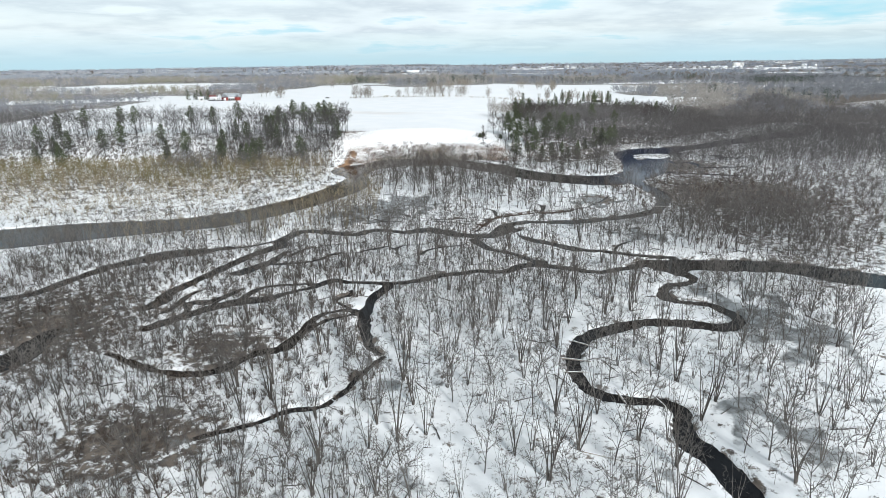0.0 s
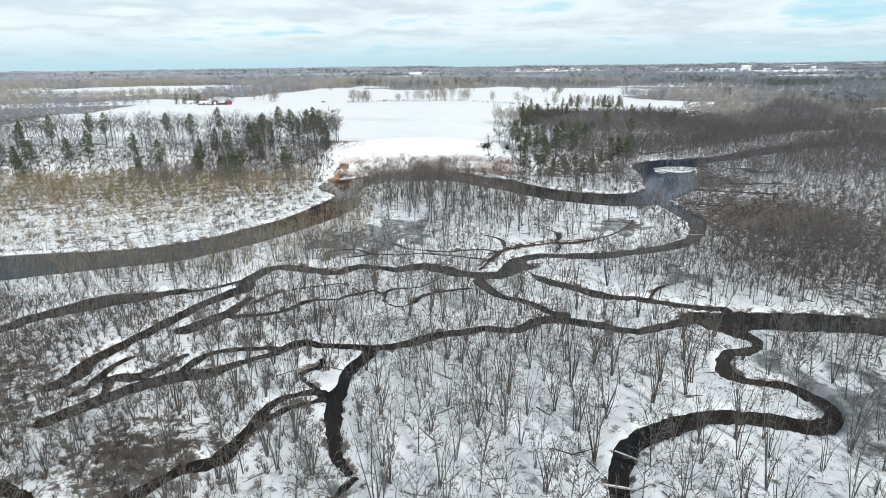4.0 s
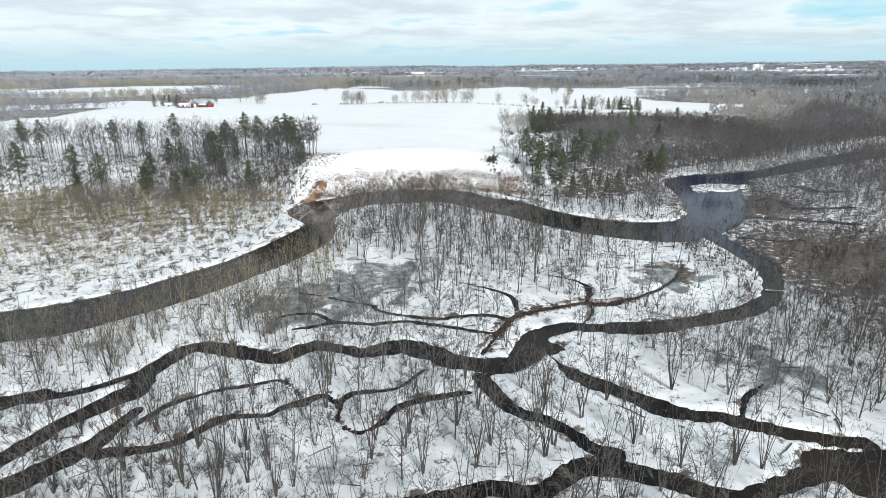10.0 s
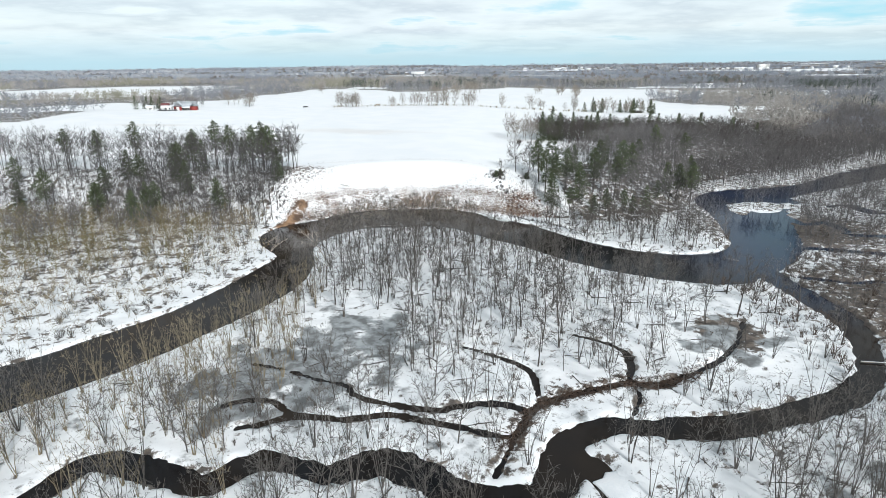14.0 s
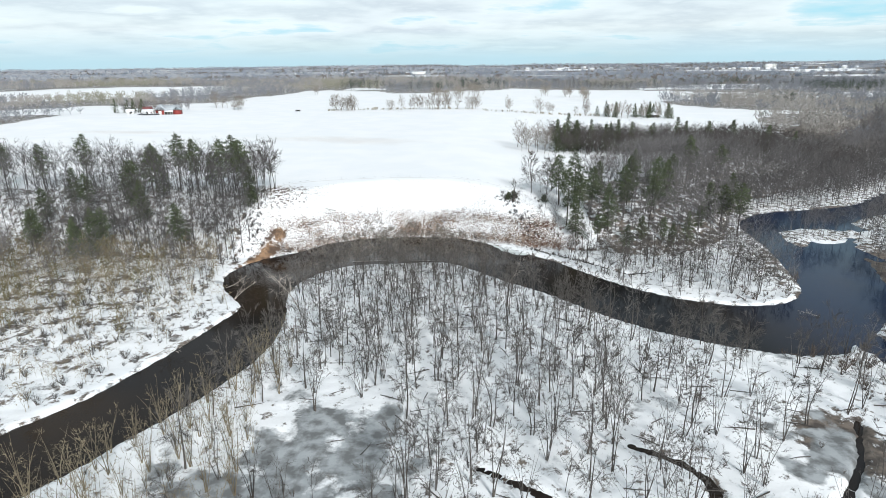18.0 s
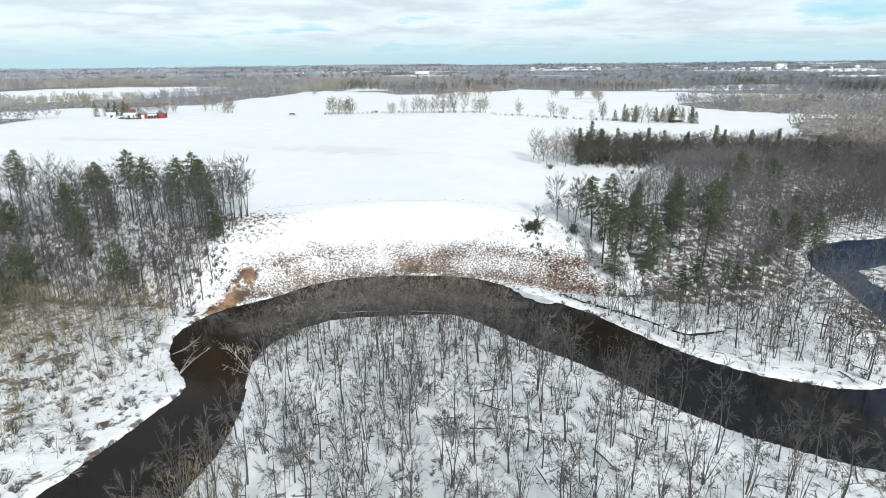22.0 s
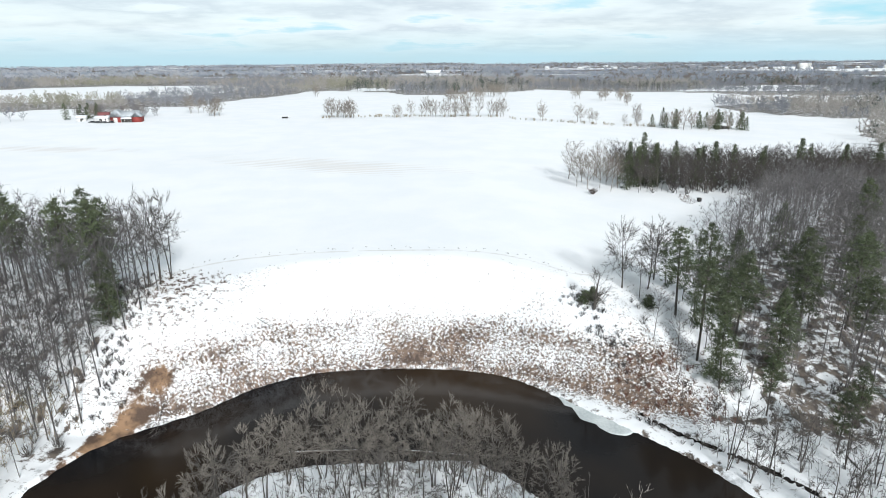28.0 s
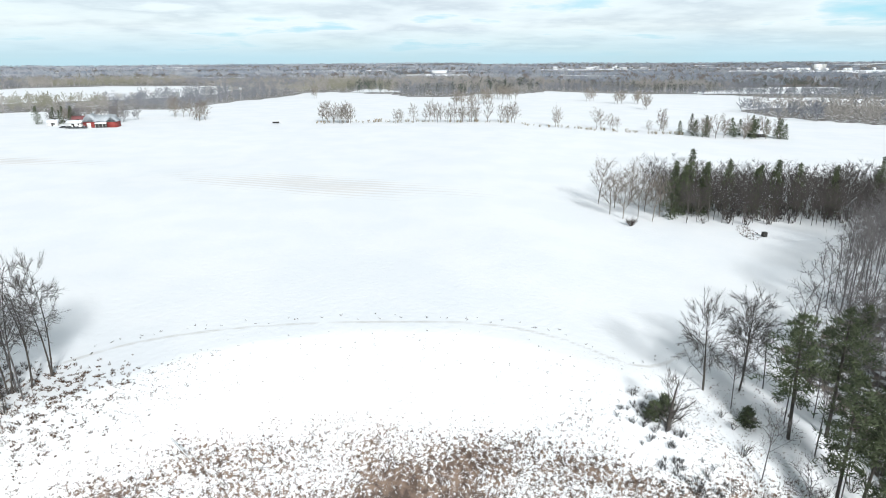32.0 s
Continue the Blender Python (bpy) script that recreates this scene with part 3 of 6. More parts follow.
def spread(start, stop, step, grow, limit):
    """Steps that widen outward from start to stop up to the limit."""
    out, v, d = [], stop, step
    while abs(v) < limit:
        d *= grow
        v += math.copysign(d, stop - start)
        out.append(v)
    return out


def far_land(x, y):
    """Where woods stand beyond the fields."""
    left_edge = np.interp(y, [420, 650, 734, 757, 806, 831, 859, 936, 995, 1092, 1130], [-335, -300, -289, -285, -273, -245, -214, -206, -178, -162, -165])
    back = np.interp(x, [-400, -171, -141, -57, -25, 20, 109, 170, 338, 410, 422, 520, 900], [1130, 1130, 1150, 1097, 1030, 1047, 1125, 1225, 1213, 1177, 1150, 1110, 1080])
    wood = (x < left_edge - 4) | (y > back)
    wood |= (x > np.interp(y, [760, 800, 825, 860, 905, 960], [372, 340, 310, 300, 297, 306])) & (y > 790 - (x - 348) * 0.3) & (y < np.interp(x, [296, 400, 600, 900], [950, 985, 1000, 1000]))
    wood |= (x > np.interp(y, [560, 580, 606, 628, 700, 750], [262, 260, 259, 261, 300, 345])) & (y > 585 - (x - 260) * 0.1) & (y < np.interp(x, [259, 300, 345, 500], [640, 700, 752, 770]))
    glade = (zone(x, y, -470, 1140, 190, 210, -25) > 0) | (zone(x, y, -330, 800, 22, 35) > 0) | (wobble(x * 0.45, y, 420, 11) > 0.8)
    return wood & ~glade


def distant_land(x, y):
    town = (zone(x, y, 640, 2950, 240, 170) > 0) | (zone(x, y, 1330, 2480, 320, 150) > 0) | (zone(x, y, -10, 1930, 80, 70) > 0)
    return (wobble(x * 0.35, y, 520, 13) < 0.75) & ~town


def wood_floor(x, y):
    """Where leaf litter and brush show through the snow under far woods; near slopes add painted brush shade."""
    foot, crest = np.interp(x, BLUFF[:, 0], BLUFF[:, 1]), np.interp(x, BLUFF[:, 0], BLUFF[:, 2])
    slope = (y > foot - 2) & (y < crest) & ((x > 60) | (x < -52))
    # on the eastern slope the shadows of brush are painted as litter
    near = np.where(slope, np.where(x < 0, 0.12, 0.22), 0.0) + np.where((x > 112) & (y > 150) & (y < foot), 0.14, 0.0)
    return near + np.where(y > 1480, 1.4 * distant_land(x, y), np.where(y > 422, far_land(x, y), False)).astype(float)


TRACK = [(-46, 406), (-38, 413), (-25, 418), (-10, 420.5), (6, 421), (22, 420), (33, 416), (45, 409), (60, 422)]


def build_ground():
    fine_x, fine_y = np.arange(-112, 128.1, 0.8), np.arange(64, 424.1, 0.85)
    xs = np.concatenate([spread(1, -112, 1.2, 1.1, 4800)[::-1], fine_x, spread(0, 128, 1.1, 1.07, 4800)])
    ys = np.concatenate([spread(65, 64, 0.9, 1.15, 400)[::-1], fine_y, spread(0, 424, 1.0, 1.035, 4850)])
    X, Y = np.meshgrid(xs, ys)
    x, y = X.ravel(), Y.ravel()
    z = height(x, y)
    nx, ny = len(xs), len(ys)
    i = (np.arange(ny - 1)[:, None] * nx + np.arange(nx - 1)[None, :]).ravel()
    me = mesh_from("ground", np.stack([x, y, z], 1), np.stack([i, i + 1, i + nx + 1, i + nx], 1), SNOW, True)
    foot, crest = np.interp(x, BLUFF[:, 0], BLUFF[:, 1]), np.interp(x, BLUFF[:, 0], BLUFF[:, 2])
    u = (y - foot) / (crest - foot)
    open_bank = np.clip((x + 52) / 10, 0, 1) * np.clip((72 - x) / 14, 0, 1)
    sx, sy = x + 7 * wobble(x, y, 19, 61), y + 7 * wobble(x, y, 17, 62)
    edge = water_edge(x, y)
    fields = {
        "grass": np.where((u > -0.15) & (u < 1.15), open_bank * np.clip(np.interp(u, [-0.1, 0.03, 0.12, 0.28, 0.42, 0.55, 1.0], [0.44, 0.56, 0.50, 0.48, 0.38, 0.335, 0.30]) + np.where(u > 0.25, 0.05 * np.clip((-14 - x) / 8, 0, 1) + 0.06 * np.clip((x - 22) / 10, 0, 1), 0) + 0.10 * np.clip(zone(x, y, 14, 398, 14, 4), 0, 1) + 0.05 * np.clip(zone(x, y, 50, 382, 16, 9), 0, 1) + 0.03 * wobble(x, y, 14, 31), 0, 1), 0),
        "sand": np.clip(np.maximum(zone(x, y, -44.6, 370.0, 14, 3.8, 64), zone(x, y, -39.5, 380, 4, 2.6, 60)) * 0.5 + 0.32, 0, 1),
        "slush": np.clip(np.maximum.reduce([0.5 * zone(sx, sy, -6, 264, 24, 24) + 0.28, 0.6 * zone(sx, sy, -20, 247, 24, 20) + 0.33, 0.5 * zone(sx, sy, 78, 262, 12, 16) + 0.26, 0.45 * zone(sx, sy, 85, 130, 16, 40) + 0.3,
                                            0.45 * zone(sx, sy, -5, 112, 12, 14) + 0.2, 0.5 * zone(sx, sy, 62, 88, 15, 13) + 0.25, 0.5 * zone(sx, sy, 80, 205, 14, 14) + 0.25, 0.37 + 0 * x]), 0, 1) * (u < 0),
        "litter": np.clip(np.maximum.reduce([0.42 * zone(x, y, -92, 140, 52, 66) + 0.24, 0.36 * zone(x, y, 150, 270, 70, 70) + 0.3, 0.4 * zone(x, y, -45, 125, 35, 35) + 0.22, 0.42 * zone(x, y, -50, 90, 34, 28) + 0.25, 0.42 * zone(x, y, 150, 350, 60, 50) + 0.25,
                                             np.clip(0.53 - 0.10 * np.abs(line_distance(x, y, CREEK_LINES["inner"][:34, :2], 12.0) - 1.5), 0, 1) * (x < 62), 0.55 * zone(x, y, 82, 264, 11, 15) + 0.33, 0.413 + 0 * x]), 0, 1) * ((u < 0.02) | ((u < 0.95) & (open_bank < 0.1))) + 0.56 * wood_floor(x, y) + np.where((x < -44) & (y > 262 + (x + 40) * 0.25) & (u < 0) & (edge > 3), 0.02 + 0.09 * wobble(x, y, 15, 81) + 0.04 * np.clip((y - 290) / 30, 0, 1) * np.clip((-66 - x) / 20, 0, 1), 0) + np.where((edge < 0.9) & (edge > -1.5) & (u < 0.02), 0.02 + 0.14 * np.clip(wobble(x, y, 13, 63), -0.6, 1), 0),
        "track": np.clip(1 - line_distance(x, y, smooth_line(TRACK), 3.0) / 1.1, 0, 1),
        "stubble": np.clip(np.maximum.reduce([1.1 * zone(x, y, -35, 540, 120, 34, -17), 1.1 * zone(x, y, -185, 592, 95, 20, -8)]), 0, 1) * (u > 1.2),
    }
    for name, values in fields.items():
        a = me.attributes.new(name, "FLOAT", "POINT")
        a.data.foreach_set("value", values.astype(np.float32))
    return tagged(new("ground", me), "snow-covered flood plain, bluff and open farm fields", "ground", kind="structure")


build_ground()


def build_water():
    xs, ys = np.linspace(-420, 420, 29), np.linspace(-100, 560, 23)
    X, Y = np.meshgrid(xs, ys)
    i = (np.arange(22)[:, None] * 29 + np.arange(28)[None, :]).ravel()
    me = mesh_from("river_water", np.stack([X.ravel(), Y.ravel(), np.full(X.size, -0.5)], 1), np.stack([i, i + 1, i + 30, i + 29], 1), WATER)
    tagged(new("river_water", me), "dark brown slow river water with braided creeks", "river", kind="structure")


build_water()

# ---- plants: shapes ----
class Soup:
    """Vertices and triangles of one mesh in the making."""

    def __init__(self):
        self.v, self.f, self.n = [], [], 0

    def add(self, v, f):
        self.v.append(np.asarray(v, float))
        self.f.append(np.asarray(f, int) + self.n)
        self.n += len(v)

    def tube(self, pts, radii, sides=5):
        pts = np.asarray(pts, float)
        k = len(pts)
        ang = np.arange(sides) / sides * 2 * np.pi
        way = pts[-1] - pts[0]
        a = np.cross(way, (0.3, 1, 0.2))
        a /= np.linalg.norm(a) + 1e-9
        b = np.cross(way, a)
        b /= np.linalg.norm(b) + 1e-9
        ring = np.cos(ang)[:, None] * a + np.sin(ang)[:, None] * b
        v = (pts[:, None, :] + np.asarray(radii)[:, None, None] * ring[None]).reshape(-1, 3)
        f = []
        for i in range(k - 1):
            for j in range(sides):
                p, q = i * sides + j, i * sides + (j + 1) % sides
                f += [(p, q, q + sides), (p, q + sides, p + sides)]
        self.add(v, f)

    def spike(self, p, q, r):
        """A three-sided twig from p to its tip q."""
        p, q = np.asarray(p, float), np.asarray(q, float)
        a = np.cross(q - p, (0.2, 0.5, 1.0))
        a *= r / (np.linalg.norm(a) + 1e-9)
        b = np.cross(q - p, a)
        b *= r / (np.linalg.norm(b) + 1e-9)
        self.add([p + a, p - 0.5 * a + 0.87 * b, p - 0.5 * a - 0.87 * b, q], [(0, 1, 3), (1, 2, 3), (2, 0, 3)])

    def arrays(self):
        return np.vstack(self.v), np.vstack(self.f)


def joined(*soups):
    v, f, n = [], [], 0
    for a, b in soups:
        v.append(a), f.append(b + n)
        n += len(a)
    return np.vstack(v), np.vstack(f)


def unit(v):
    return v / (np.linalg.norm(v) + 1e-9)


def blades(soup, starts, ends, width):
    """Fine twigs, one sliver each, all at once."""
    starts, ends = np.asarray(starts), np.asarray(ends)
    side = np.cross(ends - starts, np.random.RandomState(len(starts)).normal(0, 1, starts.shape))
    side *= (width / (np.linalg.norm(side, axis=1) + 1e-9))[:, None]
    v = np.stack([starts + side, starts - side, ends], 1).reshape(-1, 3)
    soup.add(v, np.arange(len(v)).reshape(-1, 3))


def fill_crown(rng, wood, fine, stem, middle, radii, limbs, boughs, twigs, r, twig_r, tubes):
    """Limbs, boughs and twigs that fill an egg-shaped crown round the upper stem."""
    radii = np.asarray(radii)
    starts, ends, thick = [], [], []
    each = max(1, twigs // (limbs * (boughs + 1)))
    for k in range(limbs):
        a, h = k * 2.4 + rng.uniform(-0.5, 0.5), rng.uniform(-0.75, 0.97)
        w = math.sqrt(1 - h * h)
        aim = middle + radii * np.array([math.cos(a) * w, math.sin(a) * w, h]) * rng.uniform(0.75, 0.95)
        # it leaves the stem below its aim and bends up
        z = max(stem[1][2] * 0.5, aim[2] - np.hypot(*(aim - middle)[:2]) * rng.uniform(0.9, 1.6))
        z = min(z, stem[-1][2] * 0.96)
        i = max(1, min(len(stem) - 1, int(np.searchsorted(stem[:, 2], z))))
        f = (z - stem[i - 1][2]) / max(1e-6, stem[i][2] - stem[i - 1][2])
        p = stem[i - 1] + (stem[i] - stem[i - 1]) * f
        bend = (p + aim) / 2 + np.array([(aim - p)[0] * 0.10, (aim - p)[1] * 0.10, -0.06 * np.linalg.norm(aim - p)])
        rr = max(0.014, r * (1.05 - z / stem[-1][2]))
        if tubes:
            wood.tube([p, bend, aim], [rr, rr * 0.65, rr * 0.15], 3)
        else:
            wood.spike(p, aim, rr)
        lines = [(bend, aim)]
        for _ in range(boughs):
            q = p + (aim - p) * rng.uniform(0.3, 0.9)
            out = unit((q - middle) / radii + np.array([0, 0, 0.35]) + rng.normal(0, 0.45, 3))
            e = q + out * radii[0] * rng.uniform(0.35, 0.7)
            thick.append((q, e))
            lines.append((q, e))
        for q, e in lines:
            for _ in range(each):
                k2 = q + (e - q) * rng.uniform(0.2, 1.0)
                out = unit(unit(e - q) * 0.7 + (k2 - middle) / radii * 0.6 + np.array([0, 0, 0.3]) + rng.normal(0, 0.45, 3))
                starts.append(k2)
                ends.append(k2 + out * radii[0] * rng.uniform(0.14, 0.32))
    blades(fine, starts, ends, twig_r)
    blades(fine, [q for q, _ in thick], [e for _, e in thick], twig_r * 1.7)


def bare_tree(rng, tall=14.0, stems=3, lean=0.22, limbs=12, twigs=300, girth=0.17, sides=5, low=0.3, segs=6, twig_r=0.026, boughs=4):
    """A leafless tree: one or more stems that sweep up and out, each with a crown of limbs, boughs and twigs. Returns the arrays of wood and of twigs."""
    wood, fine = Soup(), Soup()
    for s in range(stems):
        a = rng.uniform(0, 6.28) if stems == 1 else s * 6.28 / stems + rng.uniform(-0.5, 0.5)
        out = np.array([math.cos(a), math.sin(a), 0])
        top = tall * rng.uniform(0.78, 1.0)
        sway = rng.uniform(-0.035, 0.035, 2)
        reach = lean * rng.uniform(0.4, 1.2) * top * (1 if stems > 1 else 0.3)
        pts = []
        for i in range(segs + 1):
            u = i / segs
            pts.append(out * (0.1 * (stems > 1) + reach * u ** 1.3) + np.array([sway[0] * top * math.sin(u * 5 + s), sway[1] * top * math.sin(u * 4), top * 0.93 * u - 0.25 * (i == 0)]))
        pts = np.array(pts)
        g = girth * rng.uniform(0.7, 1.0) / (stems ** 0.35)
        wood.tube(pts, [g * (1 - 0.92 * (i / segs) ** 0.85) + 0.01 for i in range(segs + 1)], sides)
        half = (1 - low) / 2
        middle = pts[int(segs * 0.7)] * 1.0
        middle[2] = top * (low + half)
        wide = top * (0.26 if stems == 1 else 0.19 - 0.01 * stems) * rng.uniform(0.85, 1.15)
        fill_crown(rng, wood, fine, pts, middle, (wide, wide, top * half), max(4, limbs // stems), boughs, twigs // stems, g * 0.34, twig_r, sides > 3)
    return wood.arrays(), fine.arrays()


def conifer(rng, tall=20.0, wide=3.4, bare=0.3, boughs=62, ragged=0.45, clumps=7, tuft=12, belly=0.25, needle=0.08):
    """A pine or spruce: a trunk and boughs at uneven heights, each a branch with clumps of needle tufts. Returns the arrays of wood and of needles."""
    wood, crown = Soup(), Soup()
    sway = rng.normal(0, 0.012, 2) * tall
    wood.tube([(0, 0, -0.3), (sway[0], sway[1], tall * 0.5), (sway[0] * 0.6, sway[1] * 0.6, tall * 0.98)], [tall * 0.0125, tall * 0.009, 0.03], 6)
    starts, ends = [], []
    lobe, gap = rng.uniform(0, 6.28, 3), rng.uniform(0, 6.28)
    for k in range(boughs):
        u = ((k + rng.uniform(0, 1)) / boughs) ** 0.9
        z = tall * (bare + (0.97 - bare) * u)
        a = k * 2.4 + rng.uniform(-0.5, 0.5)
        # narrow below, widest at the belly, tapering to the tip, fuller on some sides than on others
        full = wide * (0.6 + 0.4 * u / belly if u < belly else 1 - 0.9 * ((u - belly) / (1 - belly)) ** 1.4)
        full *= 0.86 + 0.2 * math.sin(a + lobe[0] + 3 * u) + 0.16 * math.sin(2 * a + lobe[1] + 9 * u)
        n = max(0.5, full * rng.uniform(1 - ragged, 1.12))
        out = np.array([math.cos(a), math.sin(a), 0.0])
        side = np.array([-out[1], out[0], 0.0])
        rise = 0.55 * u - 0.22 + rng.uniform(-0.15, 0.15)
        base = np.array([sway[0] * 0.8, sway[1] * 0.8, z])
        way_to = lambda q: base + out * n * q + np.array([0, 0, 1.0]) * n * (rise * q - 0.2 * q * q)
        wood.spike(base, way_to(0.9), 0.05)
        m = max(3, int(clumps * min(1.0, 0.4 + n / wide)))
        for c in range(m):
            q = 0.25 + 0.75 * (c + rng.uniform(0, 1)) / m
            spot = way_to(q) + side * rng.normal(0, 0.24) * n * (1.15 - 0.5 * q)
            size = 0.42 + 0.13 * n * (1.1 - 0.5 * q)
            p = spot + rng.normal(0, 0.42, (tuft, 3)) * size * np.array([1, 1, 0.55])
            way = out * 0.55 + side * rng.normal(0, 0.7, tuft)[:, None] + np.array([0, 0, 1.0]) * rng.normal(0.2, 0.5, tuft)[:, None] + rng.normal(0, 0.35, (tuft, 3))
            starts.append(p)
            ends.append(p + way * (size * rng.uniform(0.6, 1.1, tuft))[:, None])
    tip = np.array([sway[0] * 0.6, sway[1] * 0.6, tall * 0.95])
    starts.append(np.tile(tip, (9, 1)))
    ends.append(tip + rng.normal(0, 0.3, (9, 3)) + np.array([0, 0, tall * 0.045]))
    blades(crown, np.vstack(starts), np.vstack(ends), needle)
    return wood.arrays(), crown.arrays()


def bush(rng, tall=2.5, wide=1.5, stems=28, r=0.03):
    s, starts, ends = Soup(), [], []
    for _ in range(stems):
        a, d = rng.uniform(0, 6.28), rng.uniform(0, 0.5)
        p = np.array([math.cos(a) * d * wide * 0.4, math.sin(a) * d * wide * 0.4, -0.1])
        q = np.array([math.cos(a) * wide * rng.uniform(0.2, 1), math.sin(a) * wide * rng.uniform(0.2, 1), tall * rng.uniform(0.5, 1)])
        m = (p + q) / 2 + rng.normal(0, 0.08, 3) * wide
        starts += [p, m, m]
        ends += [q, m + (q - p) * 0.5 + rng.normal(0, 0.3, 3) * wide * 0.6, m + (q - p) * 0.45 + rng.normal(0, 0.3, 3) * wide * 0.6]
    blades(s, starts, ends, r)
    return s.arrays()


def wood_tree(rng, tall=20.0, limbs=11, twigs=250, low=0.3, girth=0.14, twig_r=0.06, lean=0.03, wide=0.27, fork=0.62):
    """A leafless tree of a dense wood, in few triangles: limbs that rise and spread from the stem to a rounded head, boughs on the limbs and twigs on the boughs."""
    s = Soup()
    bend = rng.normal(0, lean, 2) * tall
    s.tube([(0, 0, -0.3), (bend[0] * 0.4, bend[1] * 0.4, tall * fork * 0.5), (bend[0], bend[1], tall * fork)], [girth, girth * 0.8, girth * 0.35], 3)
    half = (1 - low) / 2 * 0.92
    reach = tall * wide
    middle = np.array([bend[0] * 1.2, bend[1] * 1.2, tall * (low + half)])
    boughs = max(2, int(twigs * 0.25 / limbs))
    each = max(1, int(twigs * 0.75 / limbs / boughs))
    thin, thick = [], []
    for k in range(limbs):
        a, h = k * 2.4 + rng.uniform(-0.4, 0.4), -0.5 + 1.4 * (k + rng.uniform(0, 1)) / limbs
        w = math.sqrt(1 - min(0.98, h * h))
        aim = middle + np.array([math.cos(a) * w * reach, math.sin(a) * w * reach, h * tall * half]) * rng.uniform(0.7, 0.88)
        z = float(np.clip(aim[2] - np.hypot(*(aim - middle)[:2]) * rng.uniform(0.8, 1.5), tall * low * 0.6, tall * fork * 0.98))
        p = np.array([bend[0] * z / tall / fork, bend[1] * z / tall / fork, z])
        s.spike(p, aim, girth * 0.42)
        u = rng.uniform(0.3, 1.0, boughs)
        q = p + (aim - p) * u[:, None]
        way = unit(aim - p) * 0.6 + np.array([0, 0, 0.25]) + rng.normal(0, 0.5, (boughs, 3))
        way /= np.linalg.norm(way, axis=1)[:, None]
        e = q + way * (reach * rng.uniform(0.3, 0.55, boughs) * (1.25 - 0.6 * u))[:, None]
        thick.append((q, e))
        q2, w2, n2 = np.repeat(q, each, 0), np.repeat(e - q, each, 0), boughs * each
        q2 = q2 + w2 * rng.uniform(0.15, 1.0, n2)[:, None]
        way = w2 / np.linalg.norm(w2, axis=1)[:, None] * 0.6 + np.array([0, 0, 0.15]) + rng.normal(0, 0.55, (n2, 3))
        way /= np.linalg.norm(way, axis=1)[:, None]
        thin.append((q2, q2 + way * (reach * rng.uniform(0.16, 0.34, n2))[:, None]))
    blades(s, np.vstack([a for a, _ in thick]), np.vstack([b for _, b in thick]), twig_r * 1.35)
    blades(s, np.vstack([a for a, _ in thin]), np.vstack([b for _, b in thin]), twig_r)
    return s.arrays()


# ---- plants: placing ----
RNG = np.random.RandomState(7)


def scatter(n, box, keep, gap, taken=None, tries=12):
    """Up to n places in the box (x0, y0, x1, y1) where keep(x, y) is above a random number, at least gap apart."""
    cell, grid, out = gap, {}, []
    for x, y in (taken or []):
        grid.setdefault((int(x // cell), int(y // cell)), []).append((x, y))
    xs, ys = RNG.uniform(box[0], box[2], n * tries), RNG.uniform(box[1], box[3], n * tries)
    ok = keep(xs, ys) > RNG.uniform(0, 1, n * tries)
    for x, y in zip(xs[ok], ys[ok]):
        c = (int(x // cell), int(y // cell))
        if any((x - a) ** 2 + (y - b) ** 2 < gap * gap for i in (-1, 0, 1) for j in (-1, 0, 1) for a, b in grid.get((c[0] + i, c[1] + j), ())):
            continue
        grid.setdefault(c, []).append((x, y))
        out.append((x, y))
        if len(out) >= n:
            break
    return np.array(out).reshape(-1, 2)


def merged(name, shapes, places, sizes, mat, label, category, sink=0.0, z=None):
    """One mesh of many plants, each a turned and scaled shape."""
    places = np.asarray(places)
    if len(places) == 0:
        return None
    z = height(places[:, 0], places[:, 1]) if z is None else z
    pick, turn = RNG.randint(0, len(shapes), len(places)), RNG.uniform(0, 6.28, len(places))
    vs, fs, n = [], [], 0
    for k, (v, f) in enumerate(shapes):
        at = np.nonzero(pick == k)[0]
        if len(at) == 0:
            continue
        c, s, g = np.cos(turn[at])[:, None], np.sin(turn[at])[:, None], sizes[at][:, None]
        x = (v[None, :, 0] * c - v[None, :, 1] * s) * g + places[at, 0][:, None]
        y = (v[None, :, 0] * s + v[None, :, 1] * c) * g + places[at, 1][:, None]
        zz = v[None, :, 2] * g + (z[at] - sink)[:, None]
        vs.append(np.stack([x, y, zz], 2).reshape(-1, 3))
        fs.append((f[None] + (n + np.arange(len(at)) * len(v))[:, None, None]).reshape(-1, 3))
        n += len(at) * len(v)
    return tagged(new(name, mesh_from(name, np.vstack(vs), np.vstack(fs), mat)), label, category, kind="stuff")


def part(name, arrays, mat, parent, label=""):
    ob = new(name, mesh_from(name, *arrays, mat))
    ob.parent = parent
    return tagged(ob, label)


def thing(name, label, category, group=""):
    return tagged(new(name), label, category, group)


def dry(x, y, by=1.2):
    return (water_edge(x, y) > by).astype(float)


def plant_things(models, places, sizes, lean=3.0):
    """Copies of the model trees, each standing on the ground. Every model is used up once itself."""
    z = height(places[:, 0], places[:, 1])
    for i, ((x, y), s) in enumerate(zip(places, sizes)):
        ob = models[i % len(models)]
        tilt = RNG.uniform(-lean, lean, 2)
        m = pose(x, y, z[i] - 0.05, tilt[0], tilt[1], RNG.uniform(0, 360)) @ Matrix.Diagonal((s, s, s * RNG.uniform(0.92, 1.08), 1))
        if i < len(models):
            ob.matrix_basis = m
        else:
            c = copy_thing(ob, Matrix())
            c.matrix_basis = m


